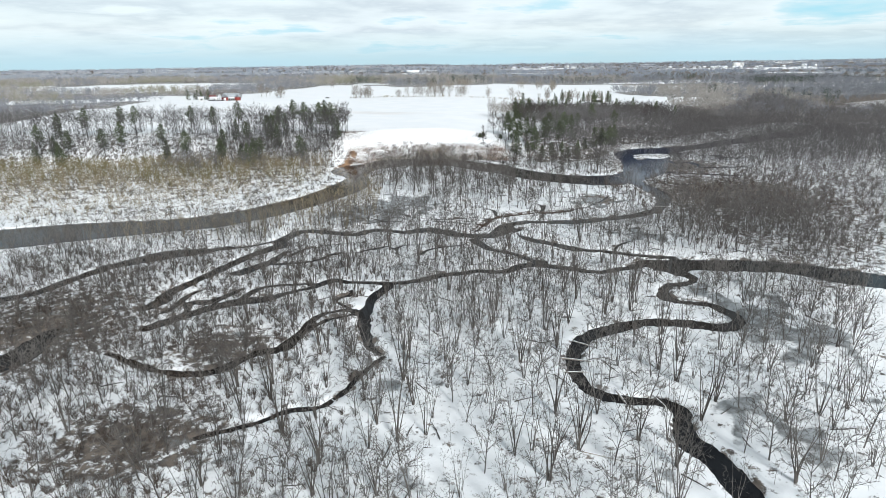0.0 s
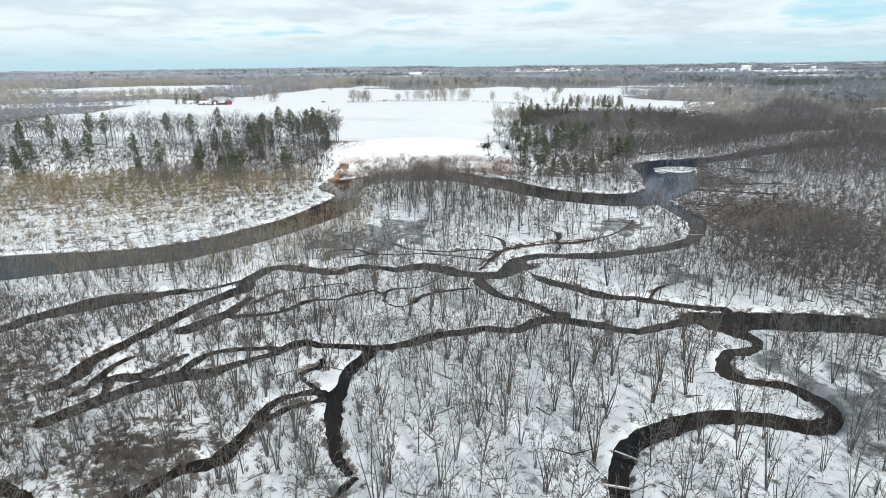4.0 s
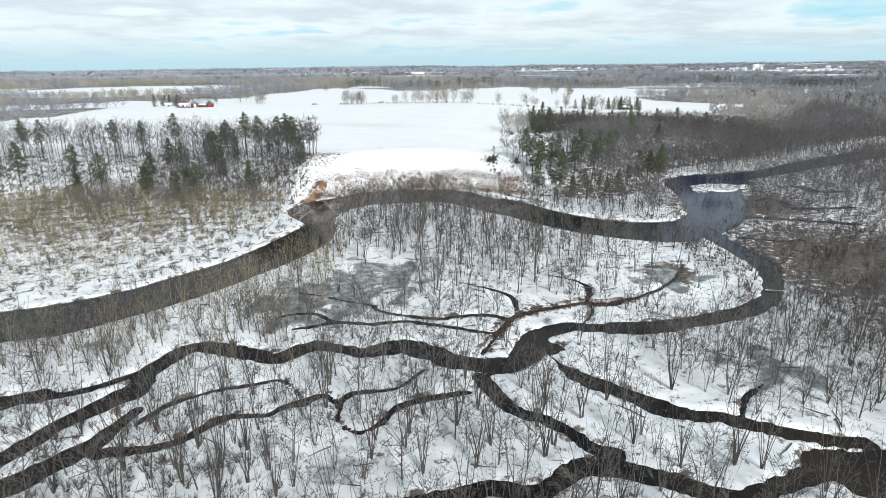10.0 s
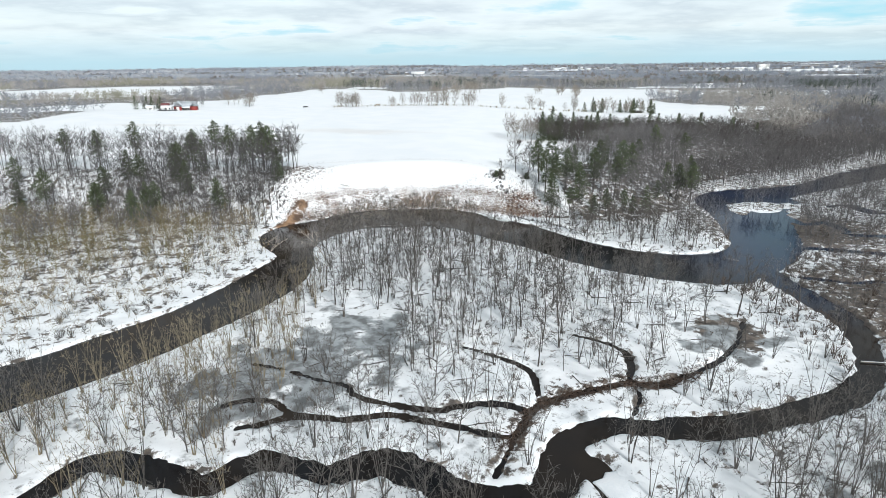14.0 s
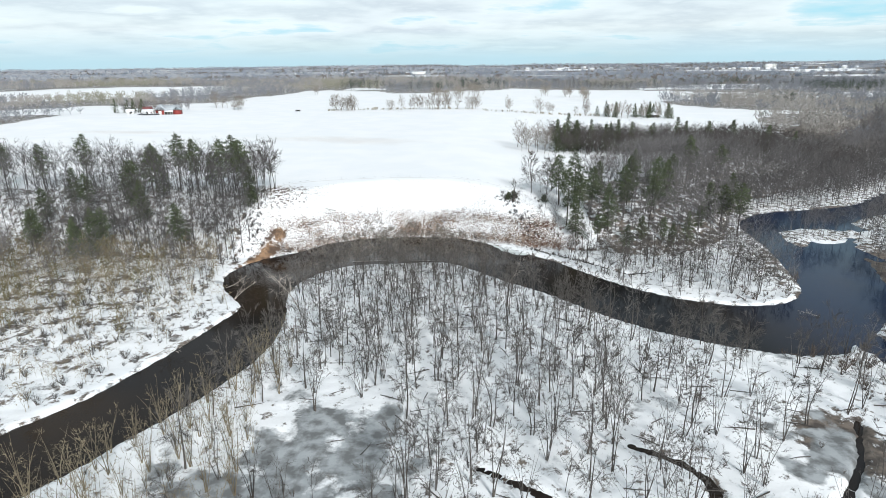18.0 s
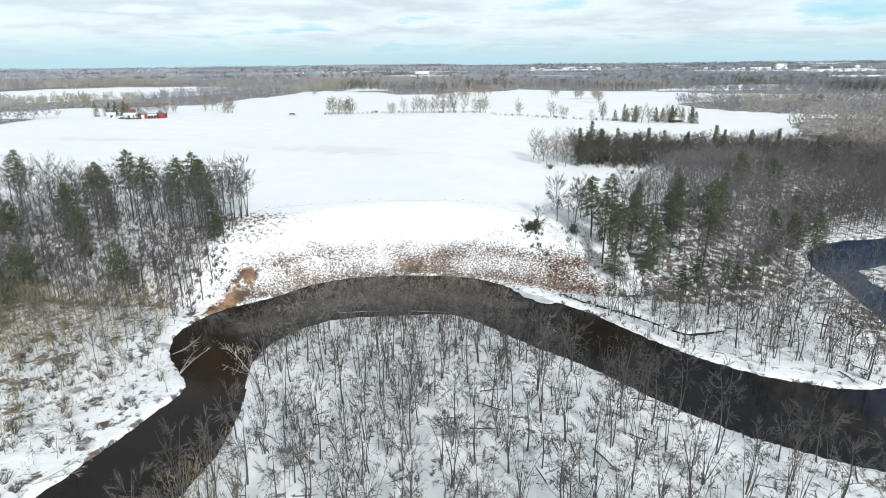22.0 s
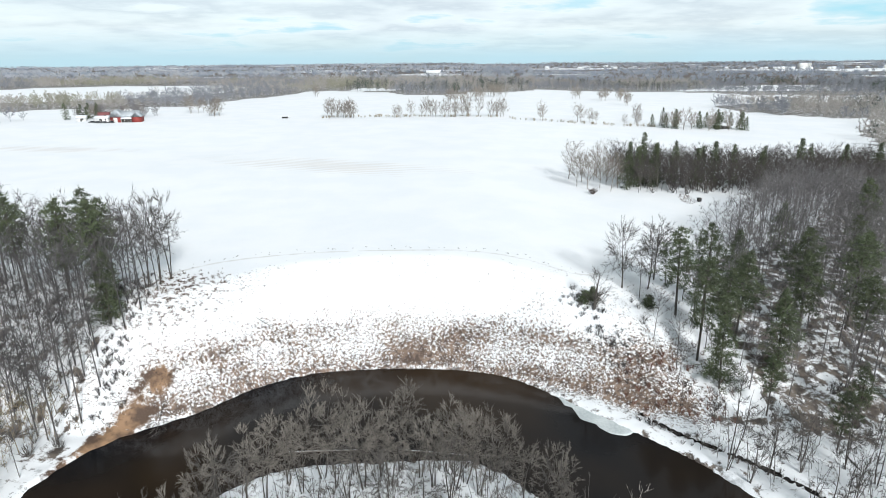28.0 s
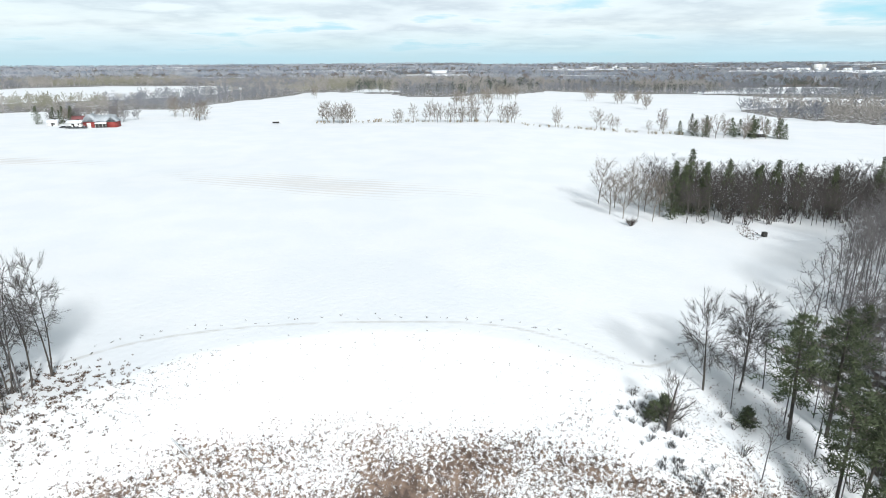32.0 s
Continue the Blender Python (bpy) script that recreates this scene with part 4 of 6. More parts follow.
def tree_models(n, name, label, category, group, wood_mat, twig_mat, seed, **shape):
    out = []
    for i in range(n):
        rng = np.random.RandomState(seed + i)
        kw = {k: (v[i % len(v)] if isinstance(v, (list, tuple)) else v) for k, v in shape.items()}
        w, c = bare_tree(rng, **kw)
        e = thing(name, label, category, group)
        part("trunk", w, wood_mat, e)
        part("crown", c, twig_mat, e, "fine leafless twigs")
        out.append(e)
    return out


# flood plain trees, each a thing, in the stretch that the way passes over
def on_plain(x, y):
    k = dry(x, y)
    slush = np.clip(zone(x, y, -9, 268, 24, 25), 0, 1)
    pen = (y > 245) & (water_edge(x, y) > 1.5)
    bare_lobe = (zone(x, y, 85, 262, 26, 34) > 0)
    tip = (zone(x, y, 45, 207, 16, 10) > 0) | (zone(x, y, 36, 231, 16, 5.5, 15) > 0) | (zone(x, y, 62, 183, 26, 7, -20) > 0)
    thin = np.interp(y, [60, 100, 140, 170, 190], [0.45, 0.5, 0.85, 1.0, 1.25]) * np.where((x < -22) & (y > 196), 0.4, 1.0)
    return k * thin * np.where(pen, 1.0, 0.55) * (1 - 0.97 * np.clip(slush * 2.2, 0, 1)) * np.where(bare_lobe, 0.12, 1) * np.where(tip, 0.05, 1)


def in_view(x, y):
    return (np.abs(x) < 45 + 0.72 * (y - 40)).astype(float)


shore = np.array([(-16, 354), (-11, 358), (-6, 359), (-1, 360), (3, 359.5), (6, 361), (9, 359), (13, 360.5), (16, 358), (20, 358.5), (24, 353), (-20, 349), (-19, 343), (28, 349), (-13.5, 355), (-8.5, 356), (-3.5, 357), (0.5, 357), (4.5, 357.5), (11, 357), (14.5, 357), (18, 355.5)])
pen_places = scatter(186, (-30, 247, 105, 364), lambda x, y: on_plain(x, y) * (y > 246), 4.2, [tuple(q) for q in shore])
plain_places = scatter(110, (-45, 70, 60, 205), lambda x, y: on_plain(x, y) * in_view(x, y), 5.5)
pen_models = tree_models(8, "bare_tree", "tall leafless grey-brown maple on the snowy river peninsula", "tree", "trees on the flood plain", BARK, TWIG, 100,
                         tall=[15.0, 16.5, 13.5, 16.0], stems=[1, 2, 1, 3], lean=0.16, limbs=[12, 16, 11, 18], twigs=2400, girth=0.19, low=0.4, twig_r=0.0125)
plant_things(pen_models, pen_places, RNG.uniform(0.8, 1.12, len(pen_places)))
shore_models = tree_models(6, "bare_tree", "leafless maple with a dense pale crown on the river shore", "tree", "trees on the flood plain", BARK, SHORE_TWIG, 160,
                           tall=[15.0, 14.0, 16.0], stems=[2, 3, 2], lean=0.2, limbs=[30, 33, 34], twigs=6500, girth=0.17, low=0.25, twig_r=0.011, boughs=6)
plant_things(shore_models, shore, RNG.uniform(0.85, 1.12, len(shore)))
plain_models = tree_models(8, "bare_tree", "leafless many-stemmed silver maple rising from flood plain snow", "tree", "trees on the flood plain", BARK, TWIG, 200,
                           tall=[15.0, 16.5, 14.0, 13.0], stems=[6, 5, 7, 5], lean=0.21, limbs=[30, 25, 35, 25], twigs=1700, girth=0.24, low=0.22, twig_r=0.0135, boughs=3)
plant_things(plain_models, plain_places, RNG.uniform(0.85, 1.2, len(plain_places)))

taken = [tuple(p) for p in np.vstack([shore, pen_places, plain_places])]
stuff_tree = [joined(*bare_tree(np.random.RandomState(300 + i), 15.0, [5, 4, 6, 5, 3, 7][i % 6], 0.27, 20, 300, 0.17, 3, 0.25, 3, 0.027, 2)) for i in range(8)]
wood_tall = [wood_tree(np.random.RandomState(330 + i), 20.0, 12, 330, 0.4, 0.15, 0.042, 0.03, 0.25, 0.66) for i in range(10)]
wood_mid = [wood_tree(np.random.RandomState(345 + i), 13.0, 8, 100, 0.25, 0.09, 0.055, 0.05, 0.25) for i in range(10)]
bushes = [bush(np.random.RandomState(360 + i), stems=16, r=0.05) for i in range(6)]
saplings = [wood_tree(np.random.RandomState(380 + i), 8.0, 7, 84, 0.1, 0.045, 0.04, 0.08, 0.26) for i in range(8)]
larches = [wood_tree(np.random.RandomState(395 + i), 10.0, 14, 240, 0.02, 0.06, 0.05, 0.04, 0.17, 0.85) for i in range(4)]

plain_soft = [wood_tree(np.random.RandomState(320 + i), 15.0, 12, 240, 0.12, 0.13, 0.042, 0.05, 0.29, 0.45) for i in range(8)]
p = scatter(1000, (-130, 60, 150, 240), lambda x, y: on_plain(x, y) * in_view(x, y), 3.2, taken)
merged("flood_plain_trees", stuff_tree + plain_soft, p, RNG.uniform(0.65, 1.15, len(p)), TWIG, "leafless grey-brown maples scattered over snowy flood plain", "trees")
p = scatter(900, (-135, 60, 150, 240), lambda x, y: on_plain(x, y) * in_view(x, y) * np.clip(0.55 + 0.6 * wobble(x, y, 40, 21), 0, 1), 1.6)
merged("flood_plain_saplings", saplings, p, RNG.uniform(0.4, 0.85, len(p)), TWIG, "thin grey-brown saplings between the flood plain trees", "saplings")
p = scatter(130, (-30, 247, 105, 362), lambda x, y: on_plain(x, y), 3.0, taken)
merged("peninsula_trees", stuff_tree, p, RNG.uniform(0.65, 0.95, len(p)), TWIG, "leafless maples crowding the snowy river peninsula", "trees")
p = scatter(150, (-32, 225, 112, 366), lambda x, y: on_plain(x, y), 1.8)
merged("peninsula_saplings", wood_mid, p, RNG.uniform(0.45, 1.0, len(p)), TWIG, "thin leafless trees between the peninsula maples", "saplings")
p = scatter(1450, (106, 150, 400, 480), lambda x, y: dry(x, y, 0.5) * (bluff_u(x, y) < 0) * (x < 60 + 0.72 * y), 2.9)
merged("marsh_trees", wood_mid, p, RNG.uniform(0.65, 1.15, len(p)), GREY_TWIG, "thin leafless trees over a snowy marsh", "trees")
p = scatter(820, (120, 318, 330, 520), lambda x, y: dry(x, y, 1) * (bluff_u(x, y) < 0.1) * (x < 60 + 0.72 * y), 3.2)
merged("valley_hardwoods", wood_tall, p, RNG.uniform(0.5, 0.85, len(p)), GREY_TWIG, "grey leafless hardwoods round the river backwater", "trees")
p = scatter(150, (-125, 205, -18, 300), lambda x, y: dry(x, y) * (y < 300 + 1.0 * x + 30) * (y > 212), 3.0)
merged("river_bank_trees", stuff_tree, p, RNG.uniform(0.5, 0.9, len(p)), SUNLIT_TAN_BARK, "tan leafless trees along the river bank, sunlight in the colour", "trees")


def terrace(x, y):
    return dry(x, y, 2.5) * (bluff_u(x, y) < 0.1) * (y > 262 + (x + 40) * 0.25)


p = scatter(2300, (-260, 225, -41, 385), lambda x, y: terrace(x, y) * np.clip(0.85 + (y - 300) / 150 - np.clip((x + 85) / 60, 0, 0.4), 0.3, 1), 1.1)
merged("terrace_saplings", saplings, p, RNG.uniform(0.5, 1.25, len(p)), SUNLIT_TAN_BARK, "thin tan saplings on the snowy river terrace", "saplings")
p = scatter(520, (-260, 290, -58, 385), lambda x, y: terrace(x, y) * np.clip((y - 300) / 50, 0, 1) * np.clip((-70 - x) / 60 + 0.3, 0.1, 1) * np.clip(0.6 + 0.6 * wobble(x, y, 30, 41), 0, 1), 2.4)
merged("larch_thicket", larches, p, RNG.uniform(0.6, 1.15, len(p)), CEDAR, "olive brown young larches at the foot of the bluff", "saplings")

p = scatter(1100, (-230, 235, -42, 384), lambda x, y: terrace(x, y) * np.clip((365 - y) / 30, 0.2, 1) * np.clip(0.55 + 0.6 * wobble(x, y, 22, 44) + (y - 320) / 120, 0.1, 1), 1.3)
merged("terrace_brush", bushes, p, RNG.uniform(0.4, 1.2, len(p)), TWIG, "low grey-brown brush over the snowy terrace", "shrubs")
p = scatter(200, (-150, 328, -47, 382), lambda x, y: terrace(x, y) * np.clip((y - 326) / 30, 0, 1) * np.clip((-46 - x) / 14, 0.15, 1), 2.8)
old = RNG.uniform(0, 1, len(p)) < 0.45
merged("terrace_wood", wood_mid, p[~old], RNG.uniform(0.6, 1.05, (~old).sum()), SUNLIT_TAN_BARK, "young tan leafless trees below the bluff", "trees")
merged("terrace_hardwoods", wood_tall, p[old], RNG.uniform(0.5, 0.8, old.sum()), GREY_TWIG, "grey leafless hardwoods at the foot of the bluff", "trees")


def left_wood(x, y):
    u = bluff_u(x, y)
    return ((u > -0.15) & (u < 1.12) & (x < -43 - 7.5 * np.clip(1 - u, 0, 1))).astype(float)


p = np.vstack([scatter(360, (-330, 368, -110, 428), left_wood, 3.0), scatter(170, (-110, 366, -40, 410), left_wood, 2.8)])
merged("bluff_wood", wood_tall, p, RNG.uniform(0.78, 1.1, len(p)), GREY_TWIG, "tall leafless hardwoods covering the snowy bluff", "trees")


def right_wood(x, y):
    edge = np.interp(x, [54, 71, 84, 102, 122, 135, 160, 205, 300, 400], [402, 416, 430, 450, 480, 488, 494, 504, 575, 690])
    return dry(x, y, 4) * ((bluff_u(x, y) > 0.0) & (y < edge) & (x > 50 + 6 * np.clip(1 - bluff_u(x, y), 0, 1))).astype(float)


p = scatter(1350, (48, 360, 400, 690), lambda x, y: right_wood(x, y) * np.interp(x, [60, 90, 110, 200, 400], [0.2, 0.5, 1, 1, 0.6]), 2.7)
upper = RNG.uniform(0, 1, len(p)) < np.clip((p[:, 1] - 420) / 110, 0.12, 0.6)
merged("slope_wood", wood_tall, p[~upper], RNG.uniform(0.7, 1.0, (~upper).sum()) * np.interp(p[~upper, 0], [60, 80], [0.7, 1]), GREY_TWIG, "leafless grey hardwoods covering the snowy slope", "trees")
merged("frosted_wood", wood_tall, p[upper], RNG.uniform(0.55, 0.85, upper.sum()), PALE_GREY_TWIG, "pale grey hardwoods above the slope", "trees")
p = np.vstack([scatter(220, (52, 366, 150, 460), lambda x, y: right_wood(x, y), 1.5), scatter(170, (-130, 366, -45, 410), left_wood, 1.8)])
merged("wood_brush", bushes, p, RNG.uniform(0.4, 1.1, len(p)), TWIG, "thin brown brush and seedlings under the hardwoods", "shrubs")
p = scatter(170, (50, 322, 132, 392), lambda x, y: dry(x, y, 1.5) * (bluff_u(x, y) < 0) * (y > 330), 2.0)
merged("point_saplings", saplings, p, RNG.uniform(0.5, 1.2, len(p)), TWIG, "thin leafless saplings on the river point", "saplings")
p = scatter(2000, (120, 430, 640, 960), lambda x, y: (bluff_u(x, y) < 0.02) * dry(x, y, 2), 4.5)
merged("valley_wood", [wood_tree(np.random.RandomState(410 + i), 17, 10, 150, 0.15, 0.15, 0.10, 0.03, 0.28, 0.55) for i in range(6)], p, RNG.uniform(0.7, 1.2, len(p)), VALLEY_TWIG, "grey leafless wood on the far flood plain", "trees")

# conifers, each a thing
def conifer_models(n, name, label, group, mat, seed, **shape):
    out = []
    for i in range(n):
        rng = np.random.RandomState(seed + i)
        kw = {k: (v[i % len(v)] if isinstance(v, (list, tuple)) else v) for k, v in shape.items()}
        w, c = conifer(rng, **kw)
        e = thing(name, label, "tree", group)
        part("trunk", w, BARK, e)
        part("crown", c, mat, e, "drooping green boughs")
        out.append(e)
    return out


pines = conifer_models(6, "pine_tree", "tall ragged green white pine on the wooded bluff", "pines on the bluff", NEEDLE, 500, tall=[20.5, 22.0, 17.0], wide=[5.2, 4.8, 4.8], bare=[0.34, 0.42, 0.10], boughs=[58, 50, 74], belly=[0.4, 0.5, 0.22])
pp = np.vstack([[(-62, 394), (-58, 397), (-50, 386), (-53, 391), (-70, 394), (-69, 405), (-60, 405), (-96, 374), (-102, 368), (-70, 372), (-88, 400), (-84, 396), (-92, 390), (-80, 402), (-110, 380), (-120, 376)], scatter(26, (-240, 374, -84, 412), left_wood, 7.0)])
rp = np.array([(62, 386), (66, 387), (64, 380), (61, 396), (67, 397), (76, 383), (84, 391), (91, 384), (119, 398), (122, 394), (125, 386), (140, 424), (72, 392), (97, 396), (105, 405), (88, 400), (112, 420), (100, 430), (128, 440), (150, 455), (80, 412)])
small = np.array([(77, 365), (90, 369), (95, 372), (84, 371), (70, 374), (102, 376), (108, 382)])
places = np.vstack([pp, rp, small])
plant_things(pines, places, np.concatenate([RNG.uniform(0.78, 1.0, len(pp)), RNG.uniform(0.75, 1.0, len(rp)), RNG.uniform(0.45, 0.65, len(small))]))

# the copse on the field and its dark spruces
p = scatter(560, (84, 496, 262, 540), lambda x, y: (y > 500 - (x - 88) * 0.05 + 1.5 * wobble(x, y, 12, 31)) * 1.0, 2.7)
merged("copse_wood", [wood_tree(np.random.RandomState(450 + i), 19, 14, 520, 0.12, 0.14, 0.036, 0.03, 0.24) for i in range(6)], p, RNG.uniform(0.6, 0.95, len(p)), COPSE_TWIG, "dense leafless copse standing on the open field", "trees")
p = scatter(11, (60, 498, 84, 528), lambda x, y: zone(x, y, 72, 512, 10, 14) > 0, 4.2)
merged("copse_edge", [wood_tree(np.random.RandomState(470 + i), 20, 15, 620, 0.12, 0.2, 0.045, 0.03, 0.3, 0.5) for i in range(4)], p, RNG.uniform(0.7, 0.95, len(p)), SUNLIT_EDGE_TWIG, "leafless trees at the copse end, sunlight in their colour", "trees")
spruces = conifer_models(4, "spruce_tree", "dark green spruce in the copse on the field", "spruces in the copse", NEEDLE, 540, tall=[17.0, 19.0, 15.5], wide=[3.4, 3.8], bare=0.05, boughs=80, ragged=0.25, clumps=5, tuft=9, belly=0.1, needle=0.1)
# bushes added as a dark mass for the shade behind the trunks
p = scatter(260, (90, 499, 260, 540), lambda x, y: 1.0 + 0 * x, 2.0)
merged("copse_brush", bushes, p, RNG.uniform(1.0, 2.2, len(p)), COPSE_TWIG, "dark bushes added for the shade inside the copse", "shrubs")
sp = np.array([(87, 509), (90, 512), (94, 510), (97, 514), (83, 505), (104, 516), (112, 512), (116, 518), (119, 514), (128, 517), (137, 512), (141, 518), (152, 514), (160, 520), (171, 515), (186, 518), (205, 516), (224, 520)])
plant_things(spruces, sp, RNG.uniform(0.8, 1.08, len(sp)))

# trees in rows across the far fields
p = np.vstack([np.stack([RNG.uniform(-82, -45, 14), RNG.uniform(748, 760, 14)], 1), np.stack([RNG.uniform(-25, 62, 26), RNG.uniform(744, 756, 26)], 1), np.stack([RNG.uniform(70, 160, 12), RNG.uniform(712, 738, 12)], 1),
               np.stack([RNG.uniform(-172, -160, 6), RNG.uniform(760, 775, 6)], 1), np.stack([RNG.uniform(165, 230, 22), RNG.uniform(700, 722, 22)], 1)])
merged("hedgerow_trees", [wood_tree(np.random.RandomState(420 + i), 14, 13, 480, 0.06, 0.16, 0.05, 0.03, 0.28, 0.5) for i in range(6)], p, RNG.uniform(0.7, 1.35, len(p)), PALE_TAN_TWIG, "row of pale tan leafless trees across the fields", "trees")
p = scatter(30, (-264, 742, -212, 775), lambda x, y: 1.0 + 0 * x, 4.2)
merged("farmyard_trees", [wood_tree(np.random.RandomState(440 + i), 15, 14, 520, 0.06, 0.16, 0.07, 0.03, 0.3, 0.5) for i in range(5)], p, RNG.uniform(0.6, 0.95, len(p)), PALE_GREY_TWIG, "grey leafless trees behind the farmyard", "trees")
fs = conifer_models(2, "spruce_tree", "dark green spruce in a far field windbreak", "spruces in the windbreak", NEEDLE, 560, tall=[14.5, 12.0], wide=3.9, bare=0.03, boughs=50, ragged=0.25, clumps=4, tuft=7, belly=0.1, needle=0.15)
sp = np.vstack([np.stack([RNG.uniform(160, 228, 16), RNG.uniform(705, 722, 16)], 1), np.array([(-268, 742), (-262, 748), (-258, 745), (-256, 752), (-252, 741), (-247, 744), (-243, 740)])])
plant_things(fs, sp, RNG.uniform(0.7, 1.0, len(sp)))


# ---- far woods ----
far_a = [wood_tree(np.random.RandomState(600 + i), [17, 15.5, 18, 14][i % 4], 10, 150, 0.04, 0.16, 0.29, 0.03, 0.36, 0.5) for i in range(10)]
far_b = [wood_tree(np.random.RandomState(620 + i), 13, 7, 62, 0.0, 0.3, 0.85, 0.03, 0.75, 0.5) for i in range(8)]
far_c = [wood_tree(np.random.RandomState(640 + i), 18, 14, 130, 0.02, 0.14, 0.28, 0.02, 0.2, 0.88) for i in range(5)]
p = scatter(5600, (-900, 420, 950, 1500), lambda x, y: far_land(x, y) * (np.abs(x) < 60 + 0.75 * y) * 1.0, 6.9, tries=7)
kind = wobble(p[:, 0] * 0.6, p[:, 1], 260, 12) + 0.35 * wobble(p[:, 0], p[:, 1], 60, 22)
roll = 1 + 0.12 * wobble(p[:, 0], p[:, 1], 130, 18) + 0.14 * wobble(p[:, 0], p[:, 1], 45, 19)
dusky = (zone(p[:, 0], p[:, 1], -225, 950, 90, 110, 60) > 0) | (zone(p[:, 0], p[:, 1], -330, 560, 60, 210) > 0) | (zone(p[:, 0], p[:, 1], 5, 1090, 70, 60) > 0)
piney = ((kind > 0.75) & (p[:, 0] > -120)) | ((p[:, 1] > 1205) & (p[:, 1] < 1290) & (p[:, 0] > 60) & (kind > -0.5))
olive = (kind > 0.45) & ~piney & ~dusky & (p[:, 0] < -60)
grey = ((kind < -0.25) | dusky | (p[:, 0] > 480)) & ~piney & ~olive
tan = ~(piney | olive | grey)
for mask, shapes, mat, name, label in ((tan, far_a, HAZY_FAR_WOOD, "far_wood", "tan leafless woods beyond the fields, paled for haze"), (grey, far_a, HAZY_FAR_GREY, "far_grey_wood", "blue-grey leafless woods beyond the fields, haze in their colour"),
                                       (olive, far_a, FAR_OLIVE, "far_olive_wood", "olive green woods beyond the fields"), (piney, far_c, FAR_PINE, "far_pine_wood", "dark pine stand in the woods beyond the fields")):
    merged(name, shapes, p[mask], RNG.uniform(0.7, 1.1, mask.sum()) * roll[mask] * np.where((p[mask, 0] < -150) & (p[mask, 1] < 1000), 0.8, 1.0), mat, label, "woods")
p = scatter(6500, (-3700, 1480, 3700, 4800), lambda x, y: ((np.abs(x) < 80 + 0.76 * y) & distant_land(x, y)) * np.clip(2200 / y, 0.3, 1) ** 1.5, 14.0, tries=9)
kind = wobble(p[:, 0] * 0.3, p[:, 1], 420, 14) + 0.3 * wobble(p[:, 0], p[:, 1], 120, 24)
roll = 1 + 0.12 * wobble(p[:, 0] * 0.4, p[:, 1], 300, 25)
for mask, shapes, mat, name, label in (((kind > -0.1) & (kind < 0.8), far_b, HAZY_DISTANT_WOOD, "distant_wood", "woods reaching to the horizon, paled by haze in their colour"), (kind <= -0.1, far_b, HAZY_DISTANT_GREY, "distant_grey_wood", "leafless woods reaching to the horizon, tinted blue-grey for haze"),
                                       (kind >= 0.8, far_b, HAZY_DISTANT_PINE, "distant_pine_wood", "dark pine woods near the horizon, tinted blue for haze")):
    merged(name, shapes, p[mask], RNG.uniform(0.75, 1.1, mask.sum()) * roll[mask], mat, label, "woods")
# clumps that stand alone on the far fields
p = np.vstack([scatter(n, (x - r, y - d, x + r, y + d), lambda a, b: zone(a, b, x, y, r, d) > 0, 3.5) for n, x, y, r, d in ((9, 30, 899, 12, 10), (6, 52, 935, 9, 9), (9, 78, 1015, 16, 14), (5, 202, 990, 9, 10), (6, 226, 1006, 9, 14), (3, 203, 912, 5, 6), (4, 176, 1016, 7, 6), (4, -188, 790, 9, 7), (2, -133, 1010, 5, 8))])
merged("field_clump_trees", [wood_tree(np.random.RandomState(660 + i), 17, 12, 300, 0.08, 0.2, 0.11, 0.03, 0.3, 0.5) for i in range(5)], p, RNG.uniform(0.7, 1.2, len(p)), PALE_TAN_TWIG, "pale tan leafless trees in clumps on far fields", "trees")


# ---- shrubs and grass ----
p = scatter(850, (95, 160, 330, 420), lambda x, y: dry(x, y, 0.3) * np.clip(zone(x, y, 150, 265, 75, 60) + 0.55, 0, 1), 1.9)
merged("marsh_shrubs", bushes, p, RNG.uniform(0.7, 1.5, len(p)), SHRUB, "dense dark brown shrub thicket in the marsh", "shrubs")
p = scatter(1900, (-150, 65, -8, 200), lambda x, y: dry(x, y, 0.2) * np.clip(np.maximum(zone(x, y, -80, 140, 60, 75), zone(x, y, -48, 90, 30, 26)) + 0.3, 0, 1) * np.clip(0.6 + 0.7 * wobble(x, y, 18, 71), 0, 1), 1.5)
merged("creek_shrubs", bushes, p, RNG.uniform(0.4, 1.1, len(p)), SHRUB, "brown leafless shrubs beside the creeks", "shrubs")
p = scatter(260, (-30, 215, 112, 364), lambda x, y: dry(x, y, 0.2) * (water_edge(x, y) < 7) * 1.0, 1.6)
merged("bank_brush", bushes, p, RNG.uniform(0.3, 0.7, len(p)), SHRUB, "low brown brush along the snowy creek banks", "shrubs")
p = scatter(46, (44, 372, 66, 392), lambda x, y: zone(x, y, 56, 379, 12, 7, -20) > 0, 1.3)
merged("red_brush", bushes, p, RNG.uniform(0.35, 0.7, len(p)), RED_SHRUB, "russet brush at the foot of the slope", "shrubs")
q = RNG.uniform(0, 1, 70)
p = np.stack([47 + 19 * q + RNG.normal(0, 0.7, 70), 375 - 17 * q + RNG.normal(0, 0.9, 70)], 1)
merged("shore_brush", bushes, p, RNG.uniform(0.25, 0.5, 70), COPSE_TWIG, "dark tangled brush along the river shore", "shrubs")
tufts = [bush(np.random.RandomState(700 + i), 0.42, 0.55, 5, 0.05) for i in range(8)]


